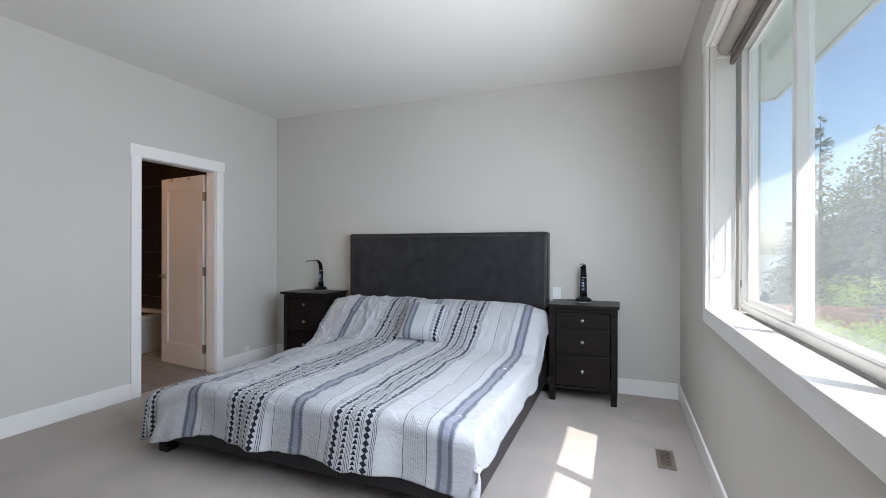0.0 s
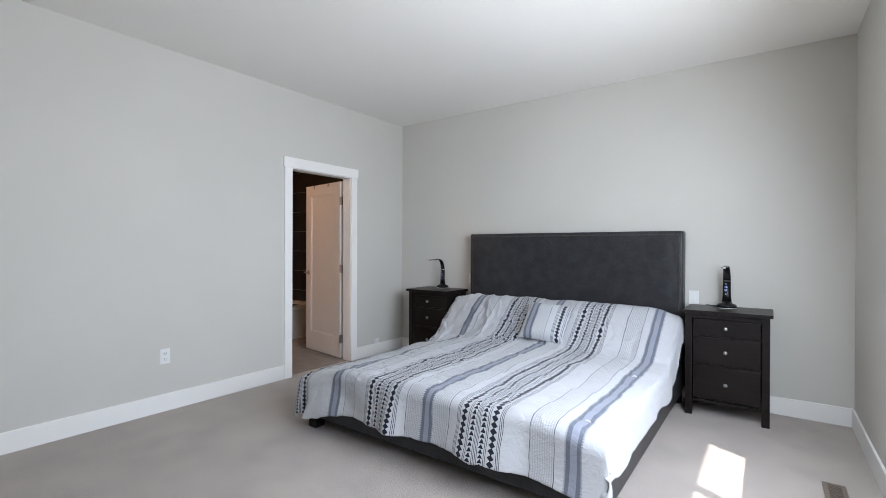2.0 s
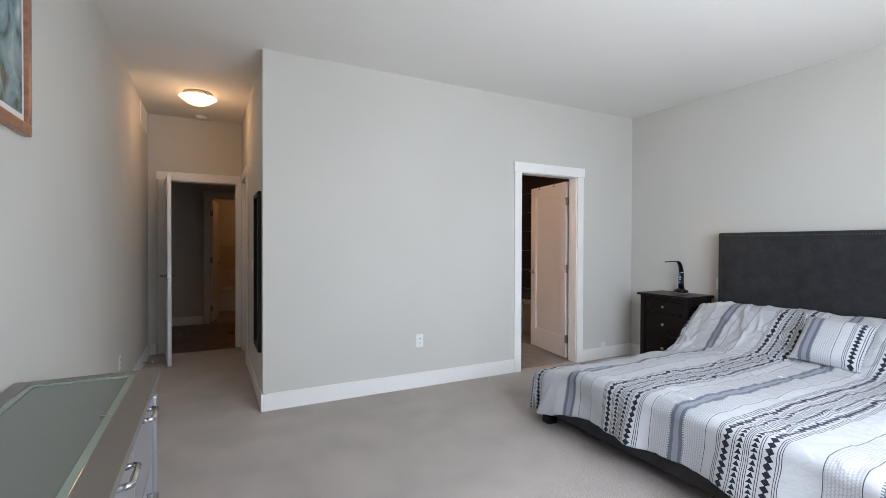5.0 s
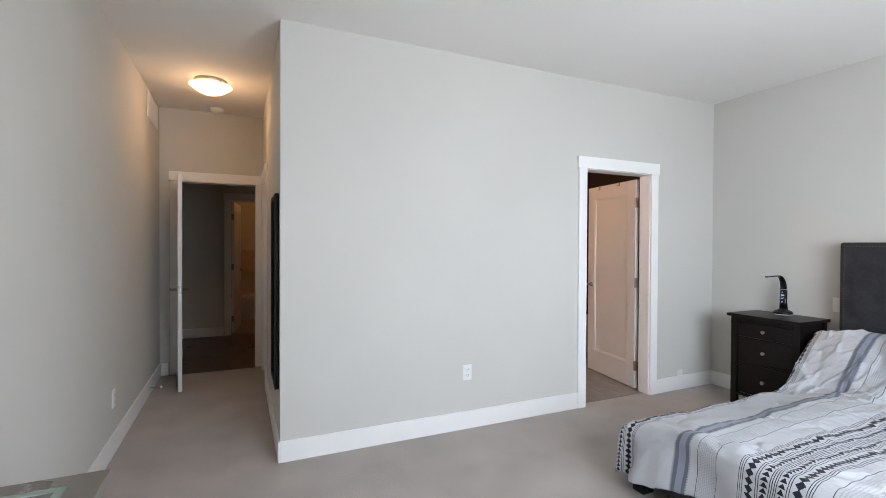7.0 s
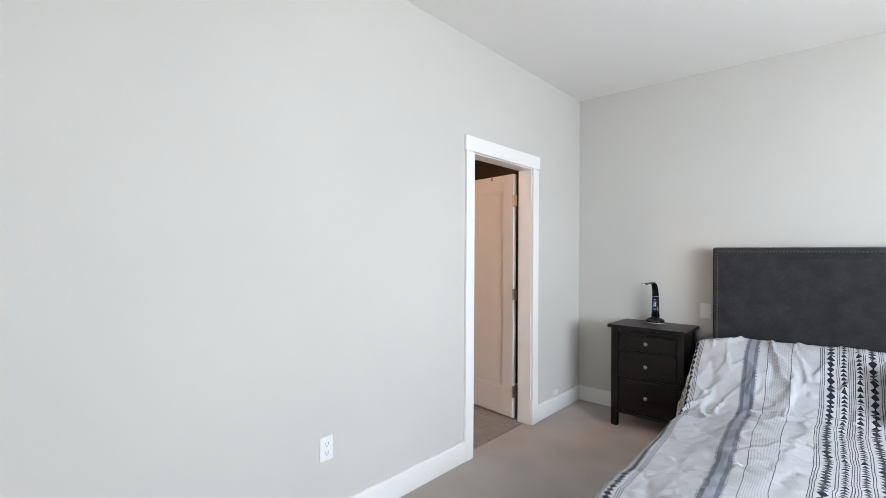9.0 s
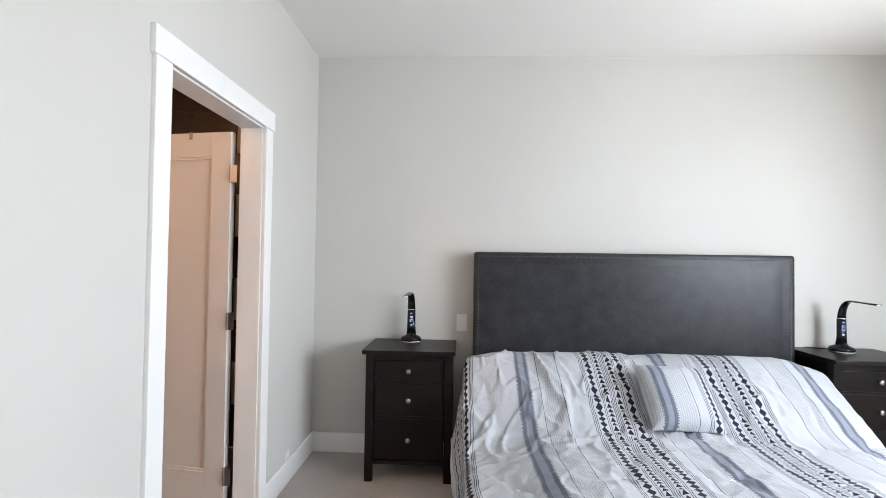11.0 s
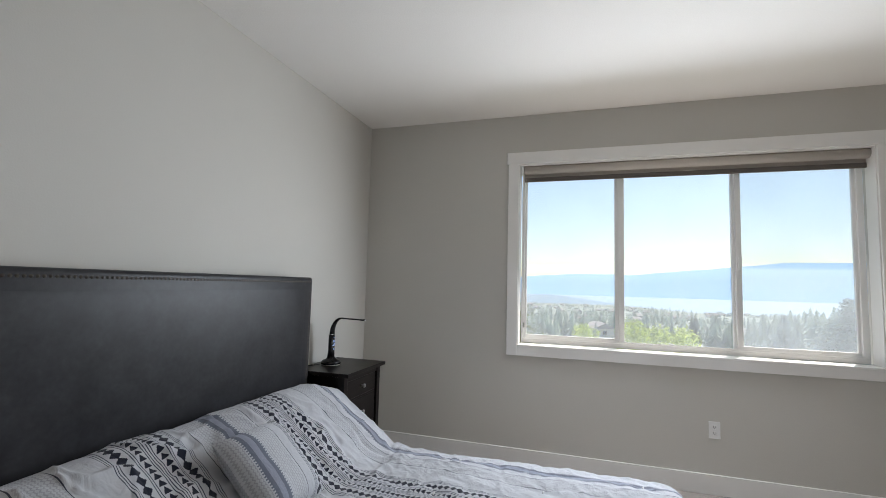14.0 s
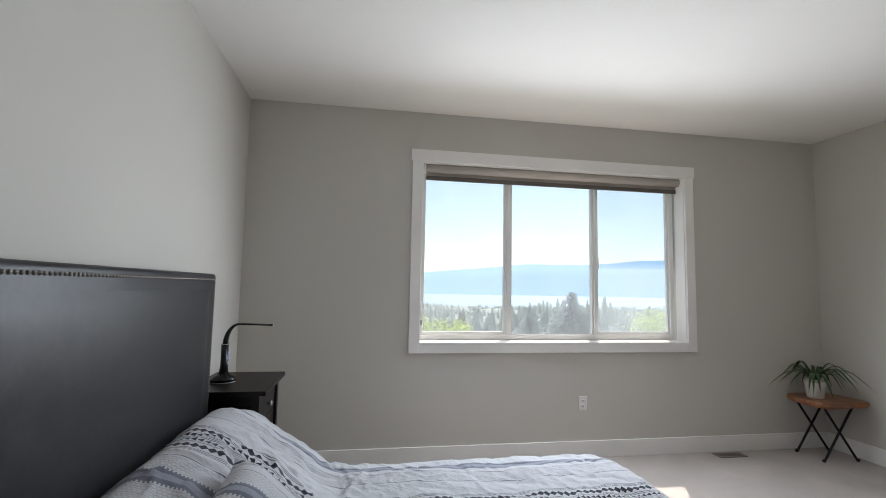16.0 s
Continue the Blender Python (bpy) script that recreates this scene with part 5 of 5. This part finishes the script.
def conifer_mesh(height, radius, rng, levels, arms, ragged, droop, start=0.06, tuft=1.0):
    """Crown geometry: whorls of drooping boughs, each a spray of narrow leaf blades."""
    verts, faces = [], []
    for lv in range(levels):
        f = start + (1 - start) * (lv + rng.uniform(-0.3, 0.3)) / levels
        f = max(start, min(0.985, f))
        z0 = height * f
        rr = radius * (1 - f) ** 0.8 * rng.uniform(1 - ragged, 1.0) + 0.12
        n = max(4, int(arms * (0.45 + 0.55 * (1 - f))))
        off = rng.uniform(0, 6.3)
        for k in range(n):
            if rng.random() < ragged * 0.35:
                continue
            a = off + 2 * math.pi * k / n + rng.uniform(-0.25, 0.25)
            ln = rr * rng.uniform(0.65, 1.1)
            c, s = math.cos(a), math.sin(a)
            zk = z0 + rng.uniform(-0.8, 0.8) * height / levels + rng.uniform(-0.1, 0.1) * ln
            steps = max(3, int(ln / 0.42))
            for q in range(steps):
                t = (q + 0.6) / steps
                px, py, pz = c * ln * t, s * ln * t, zk + rng.uniform(-0.12, 0.12) + 0.12 * ln * t - droop * ln * t * t
                for e in range(5):
                    b = a + rng.uniform(-1.2, 1.2)
                    l2 = rng.uniform(0.4, 0.8) * (1.15 - 0.5 * t) * tuft * (0.3 + 0.7 * (1 - f))
                    wd = l2 * rng.uniform(0.22, 0.38)
                    dz = rng.uniform(-0.75, 0.35) * l2
                    bx, by = math.cos(b), math.sin(b)
                    i0 = len(verts)
                    verts += [(px, py, pz), (px + bx * l2 * 0.5 - by * wd, py + by * l2 * 0.5 + bx * wd, pz + dz * 0.4), (px + bx * l2, py + by * l2, pz + dz), (px + bx * l2 * 0.5 + by * wd, py + by * l2 * 0.5 - bx * wd, pz + dz * 0.4 - 0.06)]
                    faces.append((i0, i0 + 1, i0 + 2, i0 + 3))
    return verts, faces


def raw_mesh(name, verts, faces, mat):
    me = bpy.data.meshes.new(name)
    me.from_pydata(verts, [], faces)
    me.materials.append(mat)
    return me


def conifer(name, height, radius, seed, mat, label, levels, arms, ragged=0.3, droop=0.35, start=0.06, tuft=1.0):
    rng = random.Random(seed)
    t = thing(name, (0, 0, 0), label, "tree")
    part("trunk", tube([(0, 0, -1.0), (0.03, 0, height * 0.4), (0, 0, height * 0.97)], [height * 0.016, height * 0.011, 0.02], 8), BARK, t, smooth=True)
    v, f = conifer_mesh(height, radius, rng, levels, arms, ragged, droop, start, tuft)
    o = new("crown", raw_mesh("crown", v, f, mat))
    o.parent = t
    return t


def broadleaf(name, w, h, seed, mat, label, count=1500, leaf=0.16):
    rng = random.Random(seed)
    t = thing(name, (0, 0, 0), label, "tree")
    part("trunk", tube([(0, 0, -0.8), (0.04, 0, h * 0.3), (0.1, 0.05, h * 0.7)], [0.11, 0.09, 0.03], 8), BARK, t, smooth=True)
    blobs = [(rng.uniform(-0.6, 0.6) * w, rng.uniform(-0.6, 0.6) * w, h * rng.uniform(0.35, 0.85), rng.uniform(0.3, 0.55) * w) for k in range(9)]
    verts, faces = [], []
    for k in range(count):
        bx, by, bz, br = rng.choice(blobs)
        d = Vector((rng.gauss(0, 1), rng.gauss(0, 1), rng.gauss(0, 1))).normalized() * br * rng.uniform(0.6, 1.08)
        p = Vector((bx, by, bz)) + d
        u = Vector((rng.gauss(0, 1), rng.gauss(0, 1), rng.gauss(0, 1))).normalized()
        q = u.orthogonal().normalized()
        s = leaf * rng.uniform(0.6, 1.4)
        i0 = len(verts)
        verts += [tuple(p), tuple(p + u * s + q * s * 0.4), tuple(p + u * s * 2), tuple(p + u * s - q * s * 0.4)]
        faces.append((i0, i0 + 1, i0 + 2, i0 + 3))
    o = new("crown", raw_mesh("crown", verts, faces, mat))
    o.parent = t
    return t


def place(t, x, y, turn=0.0, scale=1.0, z=None):
    t.scale = (scale, scale, scale)
    t.matrix_basis = pose(x, y, ground_z(x, y) if z is None else z, 0, 0, turn) @ Matrix.Diagonal((scale, scale, scale, 1))
    return t


def bearing(x, y, deg, dist):
    return x + dist * math.sin(radians(deg)), y + dist * math.cos(radians(deg))


# trees close to the house, seen along the window
fir = conifer("fir_tree", 15.0, 10.5, 1, NEEDLE, "tall dark green fir tree on the slope", 46, 22, 0.3, 0.4, 0.04)
place(fir, *bearing(-3.57, 2.3, 78.0, 58), 0, 0.92)
spruce = conifer("spruce_tree", 15.0, 6.6, 2, NEEDLEB, "blue-green spruce tree on the slope", 46, 17, 0.22, 0.35, 0.03)
place(spruce, *bearing(-3.57, 2.3, 75.2, 54), 40, 0.80)
pine = conifer("pine_tree", 13.5, 3.0, 3, PINEN, "tall open-crowned pine tree beyond the fence", 17, 9, 0.6, 0.12, 0.25, 1.5)
place(pine, *bearing(-0.48, 0.54, 18.2, 40))
for dg, ds, tn, sc, src in ((22.5, 36, 10, 0.78, fir), (24.5, 40, 130, 0.9, spruce), (20.6, 47, 70, 0.75, fir), (17.0, 50, 200, 0.62, spruce)):
    x, y = bearing(-0.48, 0.54, dg, ds)
    copy_thing(src, pose(x, y, ground_z(x, y), 0, 0, tn)).scale = (sc, sc, sc)
blue = conifer("blue_spruce", 7.2, 5.2, 5, NEEDLEB, "broad silvery blue spruce on the slope", 36, 24, 0.15, 0.2, 0.02)
place(blue, *bearing(-3.63, 3.84, 115.2, 55), 0, 1.0)
x, y = bearing(-3.63, 3.84, 110.2, 66)
copy_thing(blue, pose(x, y, ground_z(x, y), 0, 0, 80)).scale = (0.72, 0.72, 0.85)
bush = broadleaf("maple_tree", 2.9, 4.3, 6, LIME, "bright lime green broadleaf tree")
place(bush, *bearing(-3.67, 3.11, 96.0, 52))
for dg, ds, sc, tn in ((99.6, 50, 0.9, 60), (123.0, 48, 1.1, 120), (126.5, 50, 0.9, 200), (90.2, 80, 1.0, 10), (17.6, 23, 0.42, 50), (20.2, 22, 0.45, 140), (22.8, 21, 0.47, 250), (25.6, 20, 0.5, 20), (28.5, 19, 0.5, 90), (20.4, 31, 0.72, 200)):
    x, y = bearing(-3.6, 3.2, dg, ds) if dg > 60 else bearing(-0.48, 0.54, dg, ds)
    copy_thing(bush, pose(x, y, ground_z(x, y), 0, 0, tn)).scale = (sc, sc, sc)


def forest():
    """The scattered conifers farther down the hill."""
    rng = random.Random(21)
    verts, faces = [], []
    for k in range(4200):
        dg = rng.uniform(66, 142)
        ds = 120 + 1250 * rng.random() ** 1.25
        x, y = bearing(-3.6, 3.2, dg, ds)
        if noise.noise((x * 0.012, y * 0.012, 3)) < (-0.12 if dg > 103 else 0.0):
            continue
        h = rng.uniform(6, 13) * (1 + 0.40 * smooth(105, 114, dg)) * (1.0 if ds > 200 else 0.5 + 0.5 * (ds - 120) / 80)
        r = h * rng.uniform(0.18, 0.34)
        z0 = ground_z(x, y) - 0.5
        lv = 11 if ds < 260 else (7 if ds < 600 else 4)
        for j in range(lv):
            f = 0.08 + 0.9 * j / lv
            rr = r * (1 - f) ** 0.85 + 0.1
            n = 7
            o = rng.uniform(0, 6)
            for q in range(n):
                a = o + q * 2 * math.pi / n
                ln = rr * rng.uniform(0.6, 1.2)
                c, s = math.cos(a), math.sin(a)
                z = z0 + h * f
                i0 = len(verts)
                verts += [(x, y, z + h * 0.09), (x + c * ln - s * ln * 0.45, y + s * ln + c * ln * 0.45, z - ln * 0.15), (x + c * ln * 1.15, y + s * ln * 1.15, z - ln * 0.45), (x + c * ln + s * ln * 0.45, y + s * ln - c * ln * 0.45, z - ln * 0.2)]
                faces.append((i0, i0 + 1, i0 + 2, i0 + 3))
    tagged(new("forest", raw_mesh("forest", verts, faces, HAZENEEDLE)), "scattered conifers over the hillside, paled with painted haze", "trees", kind="stuff")


forest()


def house(x, y, turn, w, d, h, label):
    b = thing("house", (x, y, ground_z(x, y) - 0.3), label, "house", turn=turn)
    part("wall", box((-w / 2, -d / 2, 0), (w / 2, d / 2, h)), STUCCO, b)
    bm = bmesh.new()
    e, rh = 0.5, d * 0.28
    a = [bm.verts.new(v) for v in ((-w / 2 - e, -d / 2 - e, h), (w / 2 + e, -d / 2 - e, h), (w / 2 + e, d / 2 + e, h), (-w / 2 - e, d / 2 + e, h), (-w / 2 - e, 0, h + rh), (w / 2 + e, 0, h + rh))]
    for f in ((0, 1, 5, 4), (2, 3, 4, 5), (0, 4, 3), (1, 2, 5), (3, 2, 1, 0)):
        bm.faces.new([a[i] for i in f])
    part("roof", bm, ROOFM, b)
    for k in range(3):
        for s in (-1, 1):
            xx = -w / 2 + w * (k + 0.5) / 3
            part("window", box((xx - 0.7, s * d / 2 - 0.05, h * 0.45), (xx + 0.7, s * d / 2 + 0.05, h * 0.8)), DARKGL, b)
    for s in (-1, 1):
        part("window", box((s * w / 2 - 0.05, -0.8, h * 0.45), (s * w / 2 + 0.05, 0.8, h * 0.8)), DARKGL, b)


for dg, ds, tn, w in ((91.6, 215, 20, 13), (86.0, 240, -30, 12), (103.5, 250, 60, 14), (108.0, 260, 10, 12), (79.5, 270, 45, 12), (118.0, 280, 0, 13), (98.5, 225, -15, 14), (106.3, 215, 35, 15), (111.5, 232, 5, 14), (95.0, 300, 25, 13)):
    x, y = bearing(-3.6, 3.2, dg, ds)
    house(x, y, tn, w, 8.5, 4.6, "pale stucco house with a grey-brown gable roof among trees")


def town():
    """Small pale houses scattered over the valley floor, too far to tell apart."""
    rng = random.Random(8)
    bm = bmesh.new()
    for k in range(110):
        x, y = bearing(-3.6, 3.2, rng.uniform(68, 138), rng.uniform(480, 1400))
        w, d, h = rng.uniform(8, 13), rng.uniform(6, 9), rng.uniform(3, 5)
        z, a = ground_z(x, y) - 0.5, rng.uniform(0, 3.1)
        c, s = math.cos(a), math.sin(a)
        v = [bm.verts.new((x + px * c - py * s, y + px * s + py * c, z + pz)) for px, py, pz in ((-w / 2, -d / 2, 0), (w / 2, -d / 2, 0), (w / 2, d / 2, 0), (-w / 2, d / 2, 0), (-w / 2, -d / 2, h), (w / 2, -d / 2, h), (w / 2, d / 2, h), (-w / 2, d / 2, h), (-w / 2, 0, h + d * 0.3), (w / 2, 0, h + d * 0.3))]
        for f in ((0, 1, 5, 4), (1, 2, 6, 9, 5), (2, 3, 7, 6), (3, 0, 4, 8, 7)):
            bm.faces.new([v[i] for i in f])
        for f in ((4, 5, 9, 8), (6, 7, 8, 9)):
            bm.faces.new([v[i] for i in f]).material_index = 1
    tagged(new("far_town", mesh_of(bm, [STUCCO, ROOFM], "far_town")), "pale houses scattered over the valley floor", "houses", kind="stuff")


town()


def fence():
    f = thing("fence", (0, 0, 0), "weathered reddish cedar board fence down in the yard", "fence")
    me = mesh_of(box((-0.14, -0.011, 0), (0.14, 0.011, 1.75)), CEDAR, "board")
    post = mesh_of(box((-0.06, -0.06, 0), (0.06, 0.06, 1.9)), CEDAR, "post")
    for k in range(64):
        x, y = 1.0 + k * 0.30, 27.5 + 0.02 * k
        o = new("board", me)
        o.parent, o.location = f, (x, y, ground_z(x, y) - 0.05)
        if k % 8 == 0:
            o = new("post", post)
            o.parent, o.location = f, (x - 0.15, y + 0.075, ground_z(x, y) - 0.05)


fence()

# eave and outer wall of this house
bm = boxes(((XO, -1.2, 2.58), (0.74, 5.23, 2.64)), ((0.74, -1.2, 2.56), (0.765, 5.25, 2.78)), ((XO, 5.23, 2.56), (0.74, 5.25, 2.78)))
setting("eave", bm, SOFFIT, "white boxed eave and soffit above the window", "eave")
bm = boxes(((XO, YB - 0.12, -3.4), (XO + 0.02, YH + 0.12, WZ0 - 0.06)), ((XO, YB - 0.12, WZ1 + 0.06), (XO + 0.02, YH + 0.12, 2.58)), ((XO, YB - 0.12, WZ0 - 0.06), (XO + 0.02, WY0 - 0.04, WZ1 + 0.06)), ((XO, WY1 + 0.04, WZ0 - 0.06), (XO + 0.02, YH + 0.12, WZ1 + 0.06)))
setting("outer_wall", bm, SIDING, "beige outer siding of the house", "wall")


# ---- tiles and planks of the ensuite ----
def tiled_wall():
    w = tagged(new("wall_tiles"), "dark brown glazed bathroom wall tiles", "tiles", kind="structure")
    me = mesh_of(box((0.0015, 0, 0.0015), (0.5985, 0.010, 0.2985), 0.002, seg=1), TILED, "tile")
    for r in range(9):
        for c in range(-1, 5):
            x = -7.0 + c * 0.6 + (0.3 if r % 2 else 0.0)
            if x < -7.01 or x + 0.6 > XL - WT + 0.01:
                continue
            o = new("tile", me)
            o.parent, o.location = w, (x, YH - 0.0115, 0.012 + r * 0.3)


tiled_wall()


def plank_floor():
    me = mesh_of(box((0.001, 0.001, 0), (0.898, 0.149, 0.006), 0.0015, seg=1), PLANK, "plank")
    base = bpy.data.objects["floor_ensuite"]
    for r in range(19):
        off = (0.12, 0.42, 0.72)[r % 3]
        for c in range(3):
            lo, hi = max(-6.98, XL - 0.064 - 0.9 * (c + 1) + off), min(XL - 0.064, XL - 0.064 - 0.9 * c + off)
            o = new("plank", me)
            o.parent, o.location = base, (lo, 1.91 + r * 0.15, -0.0035)
            o.scale = ((hi - lo) / 0.9, 1, 1)


plank_floor()
